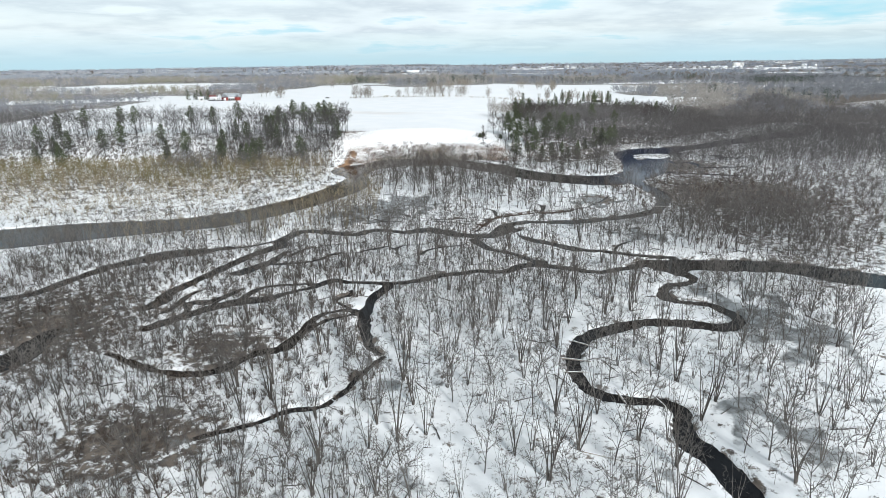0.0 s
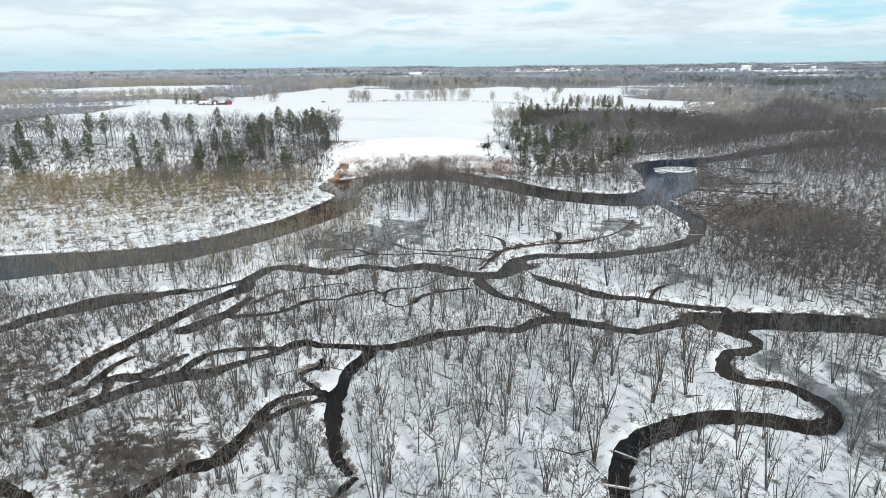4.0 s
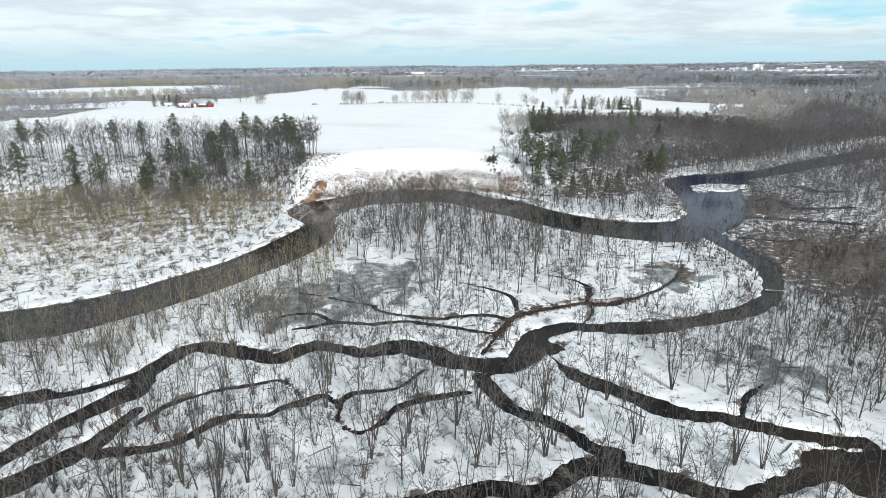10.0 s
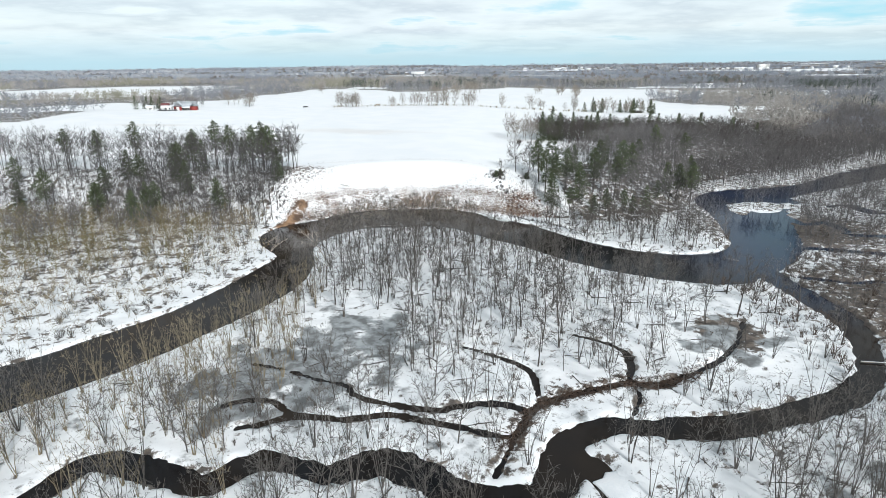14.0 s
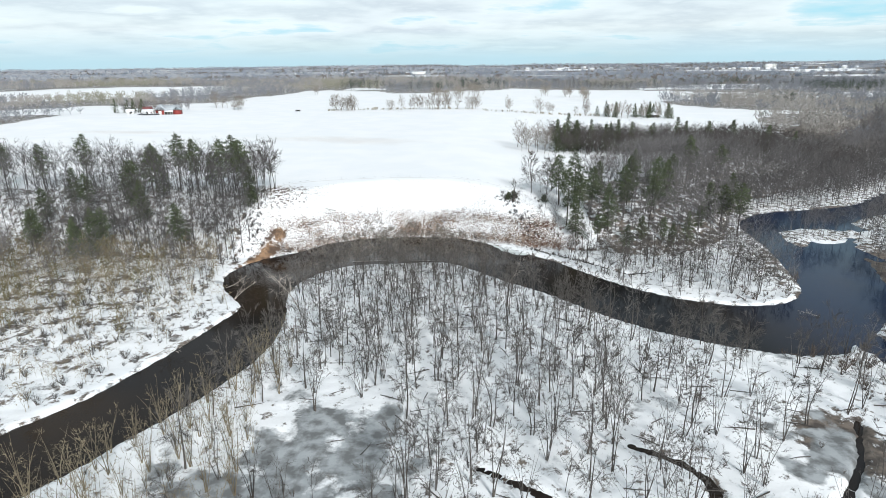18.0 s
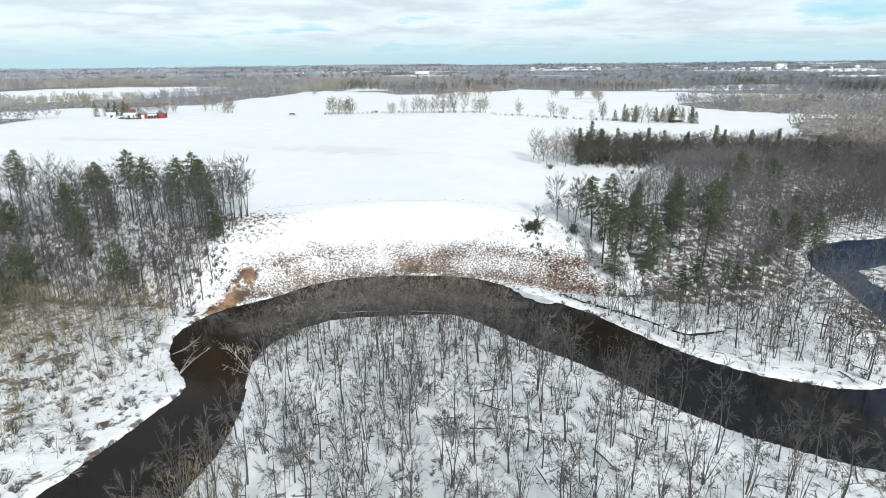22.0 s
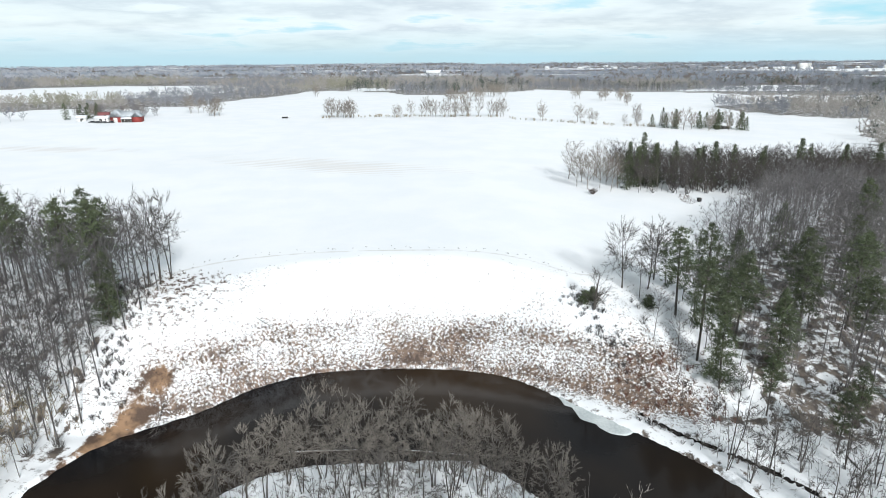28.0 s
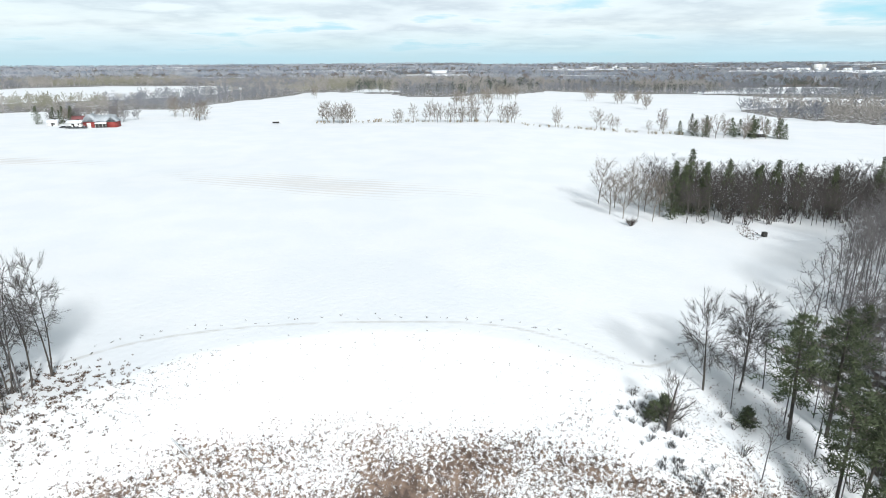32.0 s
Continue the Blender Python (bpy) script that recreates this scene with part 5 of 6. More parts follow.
def grassy(x, y):
    u = bluff_u(x, y)
    clump = np.clip(0.5 + 0.55 * wobble(x, y, 5, 51) + 0.25 * wobble(x, y, 14, 52), 0.03, 1)
    band = np.interp(u, [0, 0.1, 0.33, 0.40, 0.7, 1.0], [0.9, 0.85, 0.7, 0.06, 0.03, 0.015])
    west = np.where((x < -16) & (u > 0.3) & (u < 0.95), 0.30 * np.clip((-16 - x) / 14, 0, 1), 0)
    east = np.where((x > 34) & (u > 0.3) & (u < 0.8), 0.30 * np.clip((x - 34) / 12, 0, 1), 0)
    return ((u > 0.02) & (u < 1.0) & (x > -53) & (x < 64)) * np.maximum(band, np.maximum(west, east)) * clump * (water_edge(x, y) > 0.8)


p = scatter(10500, (-54, 366, 64, 425), grassy, 0.22)
merged("bank_grass", tufts, p, RNG.uniform(0.35, 0.9, len(p)) * np.where(bluff_u(p[:, 0], p[:, 1]) > 0.4, 0.6, 1), DRY_GRASS, "tufts of dead brown grass through the snow", "grass")
# the slumped flanks of the bluff: torn clods of grass, and low brush along the edge of the woods
flank = np.random.RandomState(77)
q = flank.uniform(0, 1, 4200)
p = np.stack([-40 - 7 * q + flank.normal(4, 6.0, 4200), 375 + 29 * q + flank.normal(0, 2.0, 4200)], 1)
p = p[(wobble(p[:, 0], p[:, 1], 3.2, 91) + 0.5 * wobble(p[:, 0], p[:, 1], 1.3, 92) > 0.12) & (water_edge(p[:, 0], p[:, 1]) > 1.0) & (p[:, 0] < -24)]
merged("flank_grass", tufts, p, flank.uniform(0.45, 0.95, len(p)), DRY_GRASS, "torn clods of brown grass on the slumped bluff", "grass")
q = flank.uniform(0, 1, 170)
p = np.stack([-46.5 - 5 * q + flank.normal(-0.5, 1.8, 170), 373 + 31 * q + flank.normal(0, 1.2, 170)], 1)
q = flank.uniform(0, 1, 90)
east = np.stack([49 - 9 * q + flank.normal(0, 1.8, 90), 384 + 17 * q + flank.normal(0, 1.5, 90)], 1)
p = np.concatenate([p, east])
p = p[water_edge(p[:, 0], p[:, 1]) > 1.0]
merged("flank_brush", bushes, p, flank.uniform(0.3, 0.6, len(p)), GREY_TWIG, "grey leafless brush along the edge of the woods", "shrubs")
p = np.stack([RNG.uniform(-82, 165, 120), np.zeros(120)], 1)
p[:, 1] = np.interp(p[:, 0], [-82, -45, 62, 70, 165], [754, 754, 749, 730, 716]) + RNG.normal(0, 2.5, 120)
merged("hedgerow_brush", bushes, p, RNG.uniform(0.5, 1.2, len(p)), SUNLIT_TAN_BARK, "low tan brush along the hedgerow", "shrubs")
p = np.array([(x + RNG.normal(0, 0.8), y + RNG.normal(2.0, 1.0)) for x, y in smooth_line(TRACK, 7)])
merged("track_weeds", tufts, p, RNG.uniform(0.35, 0.8, len(p)), SHRUB, "dry weeds beside the field track", "weeds")
p = scatter(90, (94, 484, 108, 500), lambda x, y: zone(x, y, 100.5, 491, 2.6, 8, -10) > 0, 0.5)
merged("blind_grass", tufts, p, RNG.uniform(0.5, 1.0, len(p)), DRY_GRASS, "patch of tall tan grass on the field", "grass")
logs = []
for i in range(5):
    rng, soup = np.random.RandomState(720 + i), Soup()
    soup.tube([(-3.5, 0, 0.15), (0, rng.uniform(-0.3, 0.3), 0.2), (3.5, 0, 0.12)], [0.16, 0.13, 0.05], 5)
    for k in range(4):
        x = rng.uniform(-1, 3)
        soup.spike((x, 0, 0.15), (x + rng.uniform(0.5, 1.5), rng.uniform(-1.2, 1.2), rng.uniform(0.2, 1.0)), 0.05)
    logs.append(soup.arrays())
p = scatter(420, (-110, 65, 120, 362), lambda x, y: dry(x, y, -0.5) * in_view(x, y) * (x > -30 - (300 - y) * 0.7), 2.6)
merged("deadfall", logs, p, RNG.uniform(0.35, 0.8, len(p)), BARK, "fallen trunks and branches lying on the snow", "deadfall")


line = CREEK_LINES["inner"][3:30]
p = line[RNG.randint(0, len(line), 900), :2] + RNG.normal(0, 1.25, (900, 2))
p = p[np.abs(line_distance(p[:, 0], p[:, 1], line[:, :2], 12.0)) < 2.6]
merged("dam_debris", [joined(a, (b[0] * 0.4, b[1])) for a, b in zip(tufts, logs)], p, RNG.uniform(0.4, 1.0, len(p)), RUST_DEBRIS, "dark brown sticks and leaves piled along a dammed creek", "debris", z=np.maximum(height(p[:, 0], p[:, 1]), -0.45))


# ---- single things on the river ----
def at(x, y, lift=0.0):
    return float(height(np.array([x]), np.array([y]))[0]) + lift


def fallen_tree(x, y, z, turn, tilt, size, label, mat, seed, stems=1):
    e = thing("fallen_tree", label, "tree")
    w, c = bare_tree(np.random.RandomState(seed), 11, stems, 0.25, 14, 120, 0.16, 5, 0.3)
    part("trunk", w, mat, e)
    part("crown", c, mat, e, "bleached bare branches")
    e.matrix_basis = pose(x, y, z, 0, 0, turn) @ pose(0, 0, 0, tilt, 0, 0) @ Matrix.Diagonal((size, size, size, 1))


fallen_tree(-42, 335, -0.1, -12, -74, 1.0, "bleached fallen tree lying out into the river", DEAD_WOOD, 801, 2)
fallen_tree(-47, 344, -0.1, -40, -80, 0.8, "grey fallen tree with branches over the water", DEAD_WOOD, 802)
fallen_tree(-22, 325, 0.0, 47, -52, 1.35, "pale dead tree leaning out over the river", DEAD_WOOD, 803)
fallen_tree(-38, 377, 2.0, 190, -105, 0.8, "dark uprooted tree sliding down the eroded bank", BARK, 804)
fallen_tree(111, 316, -0.4, 60, -84, 0.5, "grey snag sticking out of the river", DEAD_WOOD, 805)
fallen_tree(-52, 300, -0.2, -70, -78, 0.9, "pale fallen tree in the river shallows", DEAD_WOOD, 806, 2)
fallen_tree(36, 345, -0.1, -35, -60, 1.0, "grey tree leaning from the peninsula over water", DEAD_WOOD, 807)


def log(x0, y0, x1, y1, z, r, label):
    e = thing("log", label, "log", "logs across the water")
    n = math.hypot(x1 - x0, y1 - y0)
    rng, s = np.random.RandomState(int(abs(x0 * 7 + y0))), Soup()
    s.tube([(0, 0, 0), (n * 0.5, rng.uniform(-0.2, 0.2), 0.05), (n, 0, 0)], [r, r * 0.85, r * 0.5], 6)
    part("trunk", s.arrays(), DEAD_WOOD, e)
    t = Soup()
    t.tube([(0.1, 0, r * 0.75), (n * 0.5, 0.05, r * 0.7 + 0.05), (n * 0.95, 0, r * 0.45)], [r * 0.7, r * 0.65, r * 0.3], 5)
    part("snow_cap", t.arrays(), SNOW_CAKE, e, "strip of snow on top")
    for k in range(2):
        b = Soup()
        x = n * rng.uniform(0.4, 0.85)
        b.spike((x, 0, 0), (x + rng.uniform(0.5, 1.2), rng.uniform(-0.9, 0.9), rng.uniform(0.2, 0.7)), r * 0.35)
        part("branch", b.arrays(), DEAD_WOOD, e)
    e.matrix_basis = pose(x0, y0, z, 0, 0, math.degrees(math.atan2(y1 - y0, x1 - x0)))


for x0, y0, x1, y1 in ((34.5, 122.5, 39, 118.5), (30, 114.5, 36, 112.5), (28.5, 108.5, 34, 108), (37.5, 101, 38, 95.5), (70.5, 145, 76, 142.5), (26, 82.5, 35, 78), (44, 98.5, 45, 93)):
    log(x0, y0, x1, y1, 0.1, 0.14, "thin snowy log lying across the creek")
for x0, y0, x1, y1 in ((-13, 366.3, -1, 366.8), (6, 366.6, 17, 365)):
    log(x0, y0, x1, y1, -0.42, 0.11, "long snow-capped log afloat at the shore")
for x0, y0, x1, y1 in ((108, 262, 104, 258), (79, 176, 88, 170), (63, 191, 70, 184), (90, 172, 96, 163), (58, 229, 64, 224), (-30, 400, -21, 391), (103, 249, 112, 247)):
    log(x0, y0, x1, y1, at((x0 + x1) / 2, (y0 + y1) / 2, 0.35), 0.16, "grey fallen log at the water's edge")


def slab(points, thick, rng, rough=0.5):
    """A flat cake with an uneven rim."""
    q = smooth_line(list(points) + [points[0]], 4)[:-1]
    q = q + rng.normal(0, rough, q.shape) * 0.5
    n, c = len(q), q.mean(0)
    inner = c + (q - c) * 0.93
    v = [(x, y, 0) for x, y in q] + [(x, y, thick * 0.7) for x, y in q] + [(x, y, thick) for x, y in inner] + [(c[0], c[1], thick)]
    f = []
    for i in range(n):
        j = (i + 1) % n
        f += [(i, j, n + j), (i, n + j, n + i), (n + i, n + j, 2 * n + j), (n + i, 2 * n + j, 2 * n + i), (2 * n + i, 2 * n + j, 3 * n)]
    return np.array(v), np.array(f)


def floe(points, thick, mat, label):
    e = thing("ice_floe", label, "ice", "ice on the river")
    part("sheet", slab(points, thick, np.random.RandomState(len(points))), mat, e)
    e.matrix_basis = pose(0, 0, -0.52)


floe([(33.2, 385.2), (36.5, 385.2), (42, 380.7), (45.5, 374.5), (45.7, 371.1), (41.9, 370.7), (38.5, 374.6), (35.5, 380.2)], 0.09, RIVER_ICE, "grey shelf of river ice along the bank")
floe([(149, 384), (158, 384), (163, 381), (157, 377), (150, 378)], 0.2, SNOW_CAKE, "snow-covered ice sheet beside the island")
floe([(168, 386), (178, 392), (186, 388), (180, 380), (170, 378)], 0.2, SNOW_CAKE, "broken snow-covered ice sheet in the river")
floe([(186, 402), (196, 408), (204, 404), (196, 396)], 0.2, SNOW_CAKE, "snow-covered ice sheet near the far bank")
floe([(36, 214), (41, 216.5), (44, 213), (42, 208), (38, 210)], 0.35, SNOW_CAKE, "rough snow-capped bar at the creek fork")

# the crooked oak and the birch at the field edge
oak = thing("oak_tree", "crooked leafless oak at the edge of the field", "tree")
w, c = bare_tree(np.random.RandomState(820), 10, 1, 0.3, 26, 1500, 0.3, 6, 0.12, 6, 0.014)
part("trunk", w, BARK, oak)
part("crown", c, TWIG, oak, "spreading leafless twigs")
oak.matrix_basis = pose(44, 396, at(44, 396, -0.1)) @ Matrix.Diagonal((1.25, 1.25, 0.95, 1))
for i, (x, y) in enumerate(((52, 404), (58, 405), (61, 410), (-46, 399), (-45, 402), (-48, 397))):
    e = thing("field_edge_tree", "tall slender leafless tree at the field edge", "tree", "trees at the field edge")
    w, c = bare_tree(np.random.RandomState(830 + i), 15 if i < 3 else 21, 1 if i < 3 else 2, 0.16, 34, 5200, 0.2, 5, 0.3, 6, 0.013)
    part("trunk", w, BARK, e)
    part("crown", c, TWIG, e, "fine leafless twigs")
    e.matrix_basis = pose(x, y, at(x, y, -0.1), 0, 0, 40 * i)
for x, y in ((42.5, 398), (44.5, 399), (56, 398)):
    e = thing("juniper", "low dark green juniper below the oak", "shrub")
    w, c = conifer(np.random.RandomState(int(x)), 2.5, 1.5, 0.03, 34, 0.35, 4, 9, 0.2)
    part("trunk", w, BARK, e)
    part("crown", c, NEEDLE, e)
    e.matrix_basis = pose(x, y, at(x, y, -0.1))
e = thing("brush_pile", "grey brush pile at the end of the copse", "brush")
part("branches", bush(np.random.RandomState(840), 2.6, 2.4, 70, 0.05), SHRUB, e)
e.matrix_basis = pose(67.5, 494, at(67.5, 494))


# ---- buildings ----
def block(x0, y0, z0, x1, y1, z1):
    v = [(x, y, z) for z in (z0, z1) for y in (y0, y1) for x in (x0, x1)]
    return np.array(v, float), np.array([(0, 2, 3), (0, 3, 1), (4, 5, 7), (4, 7, 6), (0, 1, 5), (0, 5, 4), (2, 6, 7), (2, 7, 3), (0, 4, 6), (0, 6, 2), (1, 3, 7), (1, 7, 5)])


def prism(profile, x0, x1):
    """A profile in y and z drawn along x."""
    n = len(profile)
    v = [(x, y, z) for x in (x0, x1) for y, z in profile]
    f = []
    for i in range(n):
        j = (i + 1) % n
        f += [(i, j, n + j), (i, n + j, n + i)]
    for i in range(1, n - 1):
        f += [(0, i + 1, i), (n, n + i, n + i + 1)]
    return np.array(v, float), np.array(f)


def swung(arrays, turn=0.0, dx=0.0, dy=0.0, dz=0.0):
    v, f = arrays
    c, s = math.cos(radians(turn)), math.sin(radians(turn))
    return np.stack([v[:, 0] * c - v[:, 1] * s + dx, v[:, 0] * s + v[:, 1] * c + dy, v[:, 2] + dz], 1), f


def gable_walls(length, depth, eave, ridge):
    h = depth / 2
    return prism([(-h, -0.6), (h, -0.6), (h, eave), (0, ridge), (-h, eave)], -length / 2, length / 2)


def gable_roof(length, depth, eave, ridge, over=0.5, thick=0.3):
    h, k = depth / 2, (ridge - eave) / (depth / 2)
    a, lo = h + over, eave - over * k
    return prism([(-a, lo + 0.03), (0, ridge + 0.03), (a, lo + 0.03), (a, lo + thick), (0, ridge + thick + 0.05), (-a, lo + thick)], -length / 2 - over, length / 2 + over)


def gambrel_walls(length, depth, eave, knee, ridge):
    h = depth / 2
    return prism([(-h, -0.6), (h, -0.6), (h, eave), (h * 0.62, knee), (0, ridge), (-h * 0.62, knee), (-h, eave)], -length / 2, length / 2)


def gambrel_roof(length, depth, eave, knee, ridge, t=0.3):
    h = depth / 2
    return prism([(-h - 0.4, eave - 0.3), (-h * 0.62, knee + 0.03), (0, ridge + 0.03), (h * 0.62, knee + 0.03), (h + 0.4, eave - 0.3), (h + 0.4, eave + t - 0.3), (h * 0.62 + 0.1, knee + t), (0, ridge + t + 0.05), (-h * 0.62 - 0.1, knee + t), (-h - 0.4, eave + t - 0.3)], -length / 2 - 0.4, length / 2 + 0.4)


def window(parent, x, y, z, w=0.9, h=1.2, out=-1, turn=0):
    f = part("window", swung(joined(block(-w / 2 - 0.1, -0.05, -0.1, w / 2 + 0.1, 0.03, 0), block(-w / 2 - 0.1, -0.05, h, w / 2 + 0.1, 0.03, h + 0.1), block(-w / 2 - 0.1, -0.05, 0, -w / 2, 0.03, h), block(w / 2, -0.05, 0, w / 2 + 0.1, 0.03, h)), turn, x, y, z), WHITE_PAINT, parent)
    part("pane", swung(block(-w / 2, -0.02, 0, w / 2, 0.02, h), turn, x, y, z), DARK_GLASS, f)


barn = thing("barn", "large red barn with snowy tin roof on the field", "barn")
part("wall", gable_walls(22, 11, 4.6, 8.6), RED_PAINT, barn)
part("roof", gable_roof(22, 11, 4.6, 8.6), TIN_ROOF, barn, "snow-streaked tin roof")
wing = part("wing", swung(gambrel_walls(13, 10, 4.4, 7.2, 9.4), 90, -10, -2.5), RED_PAINT, barn, "red gambrel cross wing")
part("wing_roof", swung(gambrel_roof(13, 10, 4.4, 7.2, 9.4), 90, -10, -2.5), TIN_ROOF, wing)
part("door", block(-11.9, -9.12, 0, -8.2, -9.02, 3.6), WHITE_PAINT, wing, "white sliding barn door")
part("loft_door", block(-10.8, -9.12, 5.2, -9.2, -9.02, 6.8), WHITE_PAINT, wing, "white loft door")
wing = part("wing", swung(gable_walls(12, 8, 4.4, 7.6), 90, 9.4, -2.6), RED_PAINT, barn, "red gabled end wing")
part("wing_roof", swung(gable_roof(12, 8, 4.4, 7.6), 90, 9.4, -2.6), TIN_ROOF, wing)
# a solid dark block stands for the shade inside the open lean-to
part("lean_to", prism([(-9.5, -0.6), (-5.4, -0.6), (-5.4, 4.2), (-9.5, 2.9)], -4.8, 5.2), DARK_BOARD, barn, "lean-to shed, solid and dark for its shaded inside")
part("lean_to_roof", prism([(-9.9, 2.75), (-5.3, 4.25), (-5.3, 4.5), (-9.9, 3.0)], -5.0, 5.4), SNOW_ROOF, barn, "snow-covered lean-to roof")
for x in (-4.4, -1.2, 2.0, 4.8):
    part("post", block(x - 0.12, -9.78, -0.6, x + 0.12, -9.53, 2.9), WHITE_PAINT, barn)
for x in (-3, 0, 3):
    part("vent", swung(block(-0.5, -0.5, 0, 0.5, 0.5, 1.3), 0, x, 0, 8.4), WHITE_PAINT, barn, "small roof vent")
barn.matrix_basis = pose(-211, 722, at(-211, 718), 0, 0, 8) @ Matrix.Diagonal((0.7, 0.7, 0.88, 1))


def house(label, x, y, turn, length, depth, eave, ridge, wall, roof, name="house", windows=3, category="house"):
    e = thing(name, label, category)
    part("wall", gable_walls(length, depth, eave, ridge), wall, e)
    part("roof", gable_roof(length, depth, eave, ridge), roof, e)
    part("door", block(-0.5, -depth / 2 - 0.08, 0, 0.5, -depth / 2 - 0.01, 2.05), DARK_BOARD, e)
    for i in range(windows):
        window(e, (i - (windows - 1) / 2) * length / (windows + 0.3) + 1.1, -depth / 2 - 0.02, 1.0)
    part("chimney", block(length * 0.2, -0.4, ridge - 1.2, length * 0.2 + 0.8, 0.4, ridge + 1.0), DARK_BOARD, e)
    e.matrix_basis = pose(x, y, at(x, y), 0, 0, turn)
    return e


house("white farmhouse with a maroon roof behind bare trees", -239, 741, 15, 7, 5.5, 3.2, 4.9, WHITE_PAINT, MAROON_ROOF)
p = np.array([(-236, 748), (-229, 747), (-247, 751), (-222, 742), (-216, 748), (-252, 746), (-243, 736)])
merged("farmhouse_trees", [wood_tree(np.random.RandomState(430 + i), 14, 12, 320, 0.1, 0.16, 0.07, 0.03, 0.3, 0.5) for i in range(3)], p, RNG.uniform(0.8, 1.1, len(p)), PALE_TAN_TWIG, "tall pale tan leafless trees round the farmhouse", "trees")
house("low white machine shed with snowy roof in farmyard", -230, 722, 5, 9, 5.5, 2.6, 3.9, WHITE_PAINT, SNOW_ROOF, "machine_shed", 2, "shed")
house("small red shed beside the farmyard", -222, 730, 12, 5, 4, 2.4, 3.8, RED_PAINT, SNOW_ROOF, "shed", 1, "shed")
house("small white garage with snow on its roof", -248, 727, 20, 6, 5, 2.5, 4.0, WHITE_PAINT, SNOW_ROOF, "garage", 1, "shed")
house("low brown cabin under snow in the windbreak", 214, 716, 6, 9, 5, 2.4, 3.8, DARK_BOARD, SNOW_ROOF, "cabin", 3, "cabin")


def car(label, x, y, turn, mat):
    e = thing("car", label, "car", "vehicles in the farmyard")
    body = part("body", prism([(-2.2, 0.35), (2.2, 0.35), (2.25, 0.75), (1.5, 0.95), (-2.1, 0.98), (-2.25, 0.7)], -0.85, 0.85), mat, e)
    part("cabin", prism([(-1.7, 0.97), (0.9, 0.95), (0.35, 1.5), (-1.3, 1.5)], -0.75, 0.75), DARK_GLASS, body)
    part("snow_cap", block(-0.7, -1.25, 1.5, 0.7, 0.3, 1.6), SNOW_CAKE, body)
    for sx in (-0.85, 0.85):
        for sy in (-1.4, 1.4):
            w = Soup()
            w.tube([(sx - 0.1, sy, 0.33), (sx + 0.1, sy, 0.33)], [0.33, 0.33], 12)
            part("wheel", w.arrays(), RUBBER, e)
    e.matrix_basis = pose(x, y, at(x, y), 0, 0, turn)


for i, (x, y, turn) in enumerate(((-228, 711, 70), (-223, 710, 100), (-218.5, 711, 80), (-233, 713, 95))):
    car("dark parked car dusted with snow in the farmyard", x, y, turn, CAR_PAINT)

wagon = thing("farm_wagon", "dark farm wagon standing out on the snowy field", "wagon")
part("bed", joined(block(-2.2, -1.1, 0.7, 2.2, 1.1, 0.9), block(-2.2, -1.1, 0.9, 2.2, -1.0, 1.6), block(-2.2, 1.0, 0.9, 2.2, 1.1, 1.6), block(-2.2, -1.0, 0.9, -2.1, 1.0, 1.6), block(2.1, -1.0, 0.9, 2.2, 1.0, 1.6)), DARK_BOARD, wagon)
part("drawbar", block(2.2, -0.08, 0.6, 4.0, 0.08, 0.75), DARK_BOARD, wagon)
for sx in (-1.5, 1.5):
    for sy in (-1.25, 1.05):
        soup = Soup()
        soup.tube([(sx, sy, 0.4), (sx, sy + 0.2, 0.4)], [0.4, 0.4], 12)
        part("wheel", soup.arrays(), RUBBER, wagon)
wagon.matrix_basis = pose(-105, 746, at(-105, 746), 0, 0, 10)

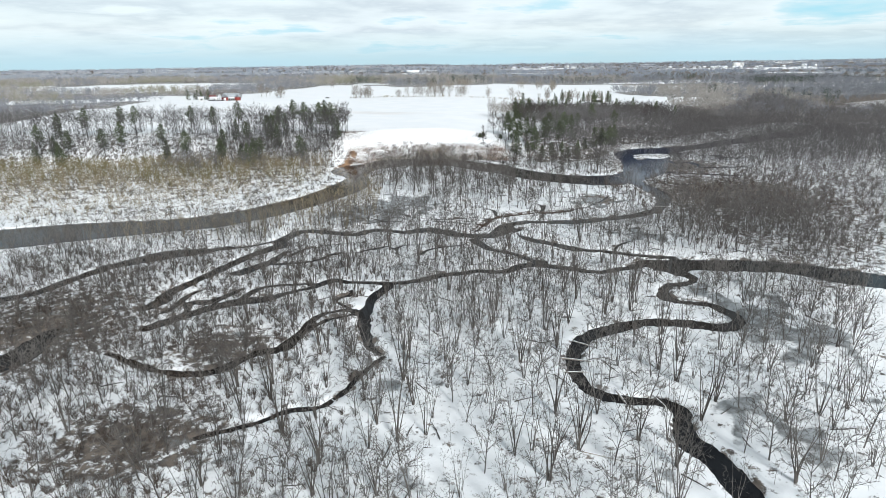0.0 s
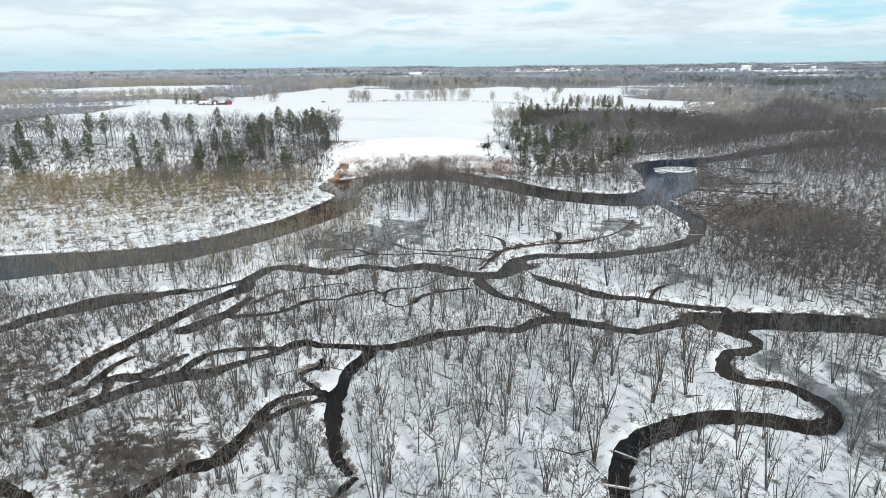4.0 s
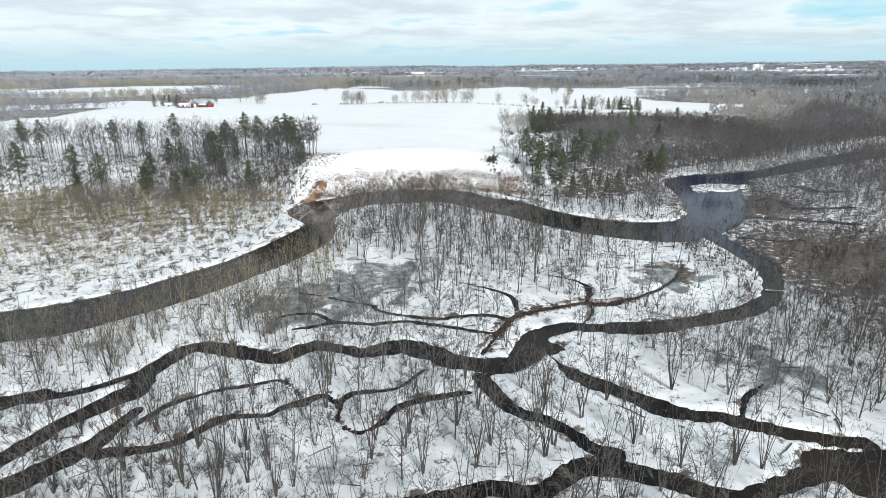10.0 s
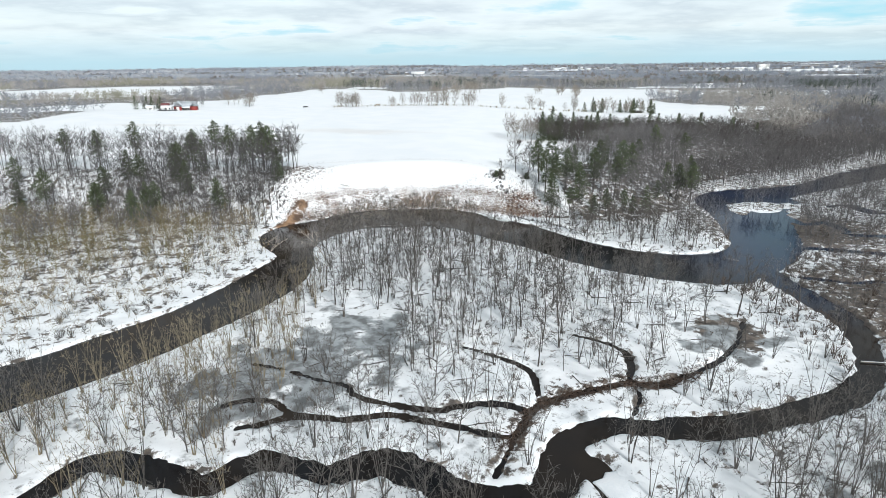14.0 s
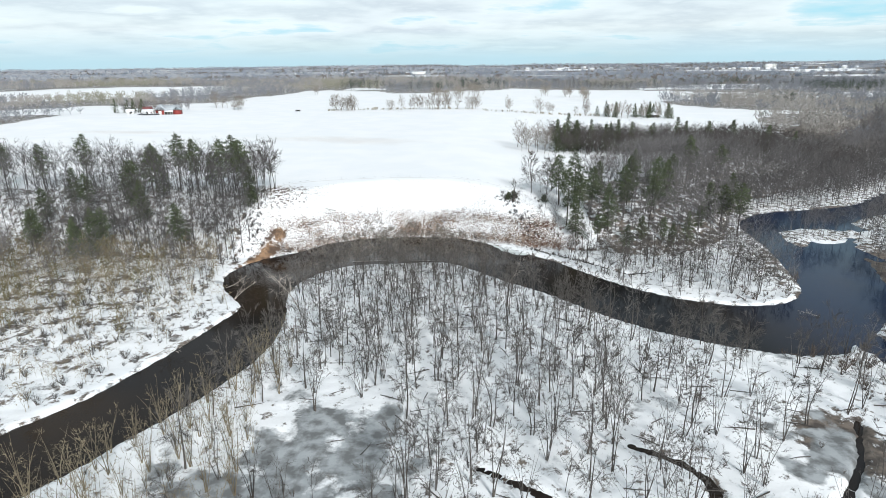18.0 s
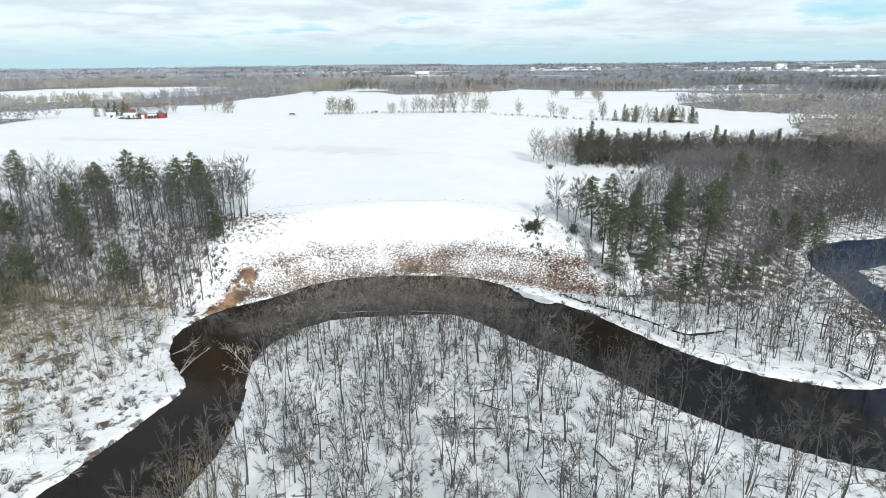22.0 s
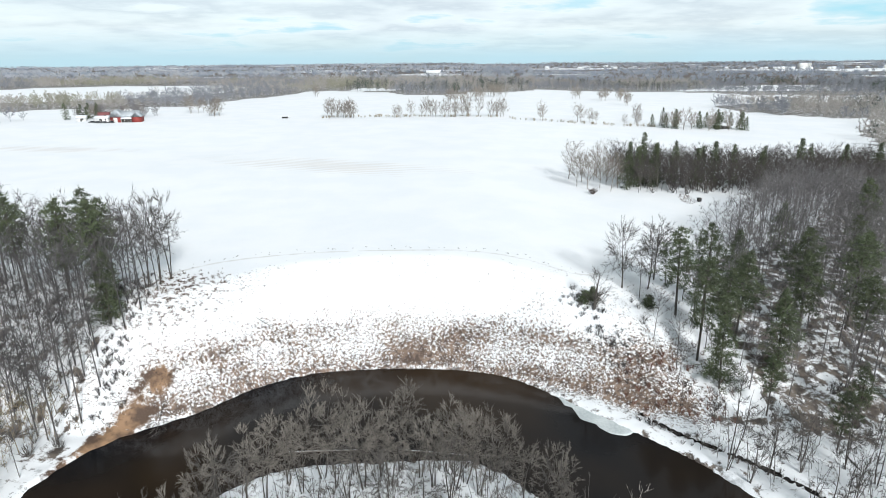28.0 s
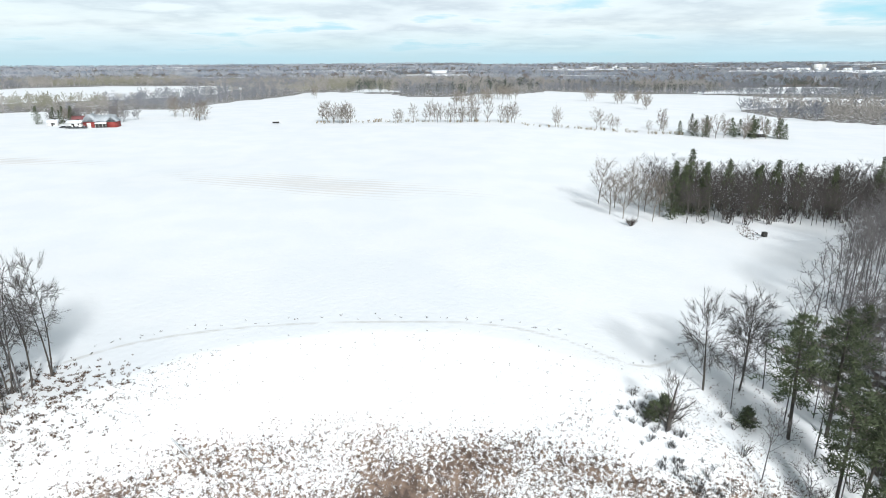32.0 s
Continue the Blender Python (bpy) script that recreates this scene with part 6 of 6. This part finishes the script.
blind = thing("hunting_blind", "small black box hunting blind on the snowy field", "hut")
part("cabin", block(-0.9, -0.9, 0.25, 0.9, 0.9, 2.0), DARK_BOARD, blind)
part("roof", prism([(-1.05, 1.98), (1.05, 2.12), (1.05, 2.22), (-1.05, 2.08)], -1.05, 1.05), DARK_BOARD, blind)
part("window", block(-0.5, -0.93, 1.2, 0.5, -0.9, 1.6), DARK_GLASS, blind)
for sx in (-0.8, 0.7):
    for sy in (-0.8, 0.7):
        part("leg", block(sx, sy, -0.3, sx + 0.1, sy + 0.1, 0.25), DARK_BOARD, blind)
blind.matrix_basis = pose(103.5, 487.5, at(103.5, 487.5), 0, 0, 12) @ Matrix.Diagonal((0.62, 0.62, 0.62, 1))

# ---- the far town ----
mill = thing("mill", "large white mill with silos in the far town", "mill")
part("wall", gable_walls(46, 26, 26, 30), WHITE_PAINT, mill)
part("roof", gable_roof(46, 26, 26, 30), SNOW_ROOF, mill)
for i in range(3):
    soup = Soup()
    soup.tube([(32 + i * 11, 0, -2), (32 + i * 11, 0, 30)], [4.6, 4.6], 12)
    s = part("silo", soup.arrays(), WHITE_PAINT, mill)
    soup = Soup()
    soup.tube([(32 + i * 11, 0, 30), (32 + i * 11, 0, 32.5)], [4.8, 0.1], 12)
    part("cap", soup.arrays(), TIN_ROOF, s)
mill.matrix_basis = pose(1418, 2700, at(1418, 2700)) @ Matrix.Diagonal((0.6, 0.6, 0.7, 1))
store = thing("store", "long low white farm building beyond the woods", "building")
part("wall", gable_walls(66, 24, 7, 10), WHITE_PAINT, store)
part("roof", gable_roof(66, 24, 7, 10), SNOW_ROOF, store)
store.matrix_basis = pose(-4, 1960, at(-4, 1960, 3)) @ Matrix.Diagonal((0.6, 0.6, 0.7, 1))
first = None
for i in range(44):
    if i < 20:
        x, y = 640 + RNG.uniform(-220, 220), 2950 + RNG.uniform(-200, 280)
    else:
        x, y = 1330 + RNG.uniform(-300, 330), 2480 + RNG.uniform(-150, 260)
    if first is None:
        first = thing("town_house", "white house with snowy roof in the far town", "house", "houses of the far town")
        part("wall", gable_walls(16, 10, 6, 10), WHITE_PAINT, first)
        part("roof", gable_roof(16, 10, 6, 10), SNOW_ROOF, first)
        e = first
    else:
        e = copy_thing(first, Matrix())
    k = RNG.uniform(0.6, 1.0)
    e.matrix_basis = pose(x, y, at(x, y), 0, 0, RNG.uniform(-40, 40)) @ Matrix.Diagonal((k, k, k, 1))
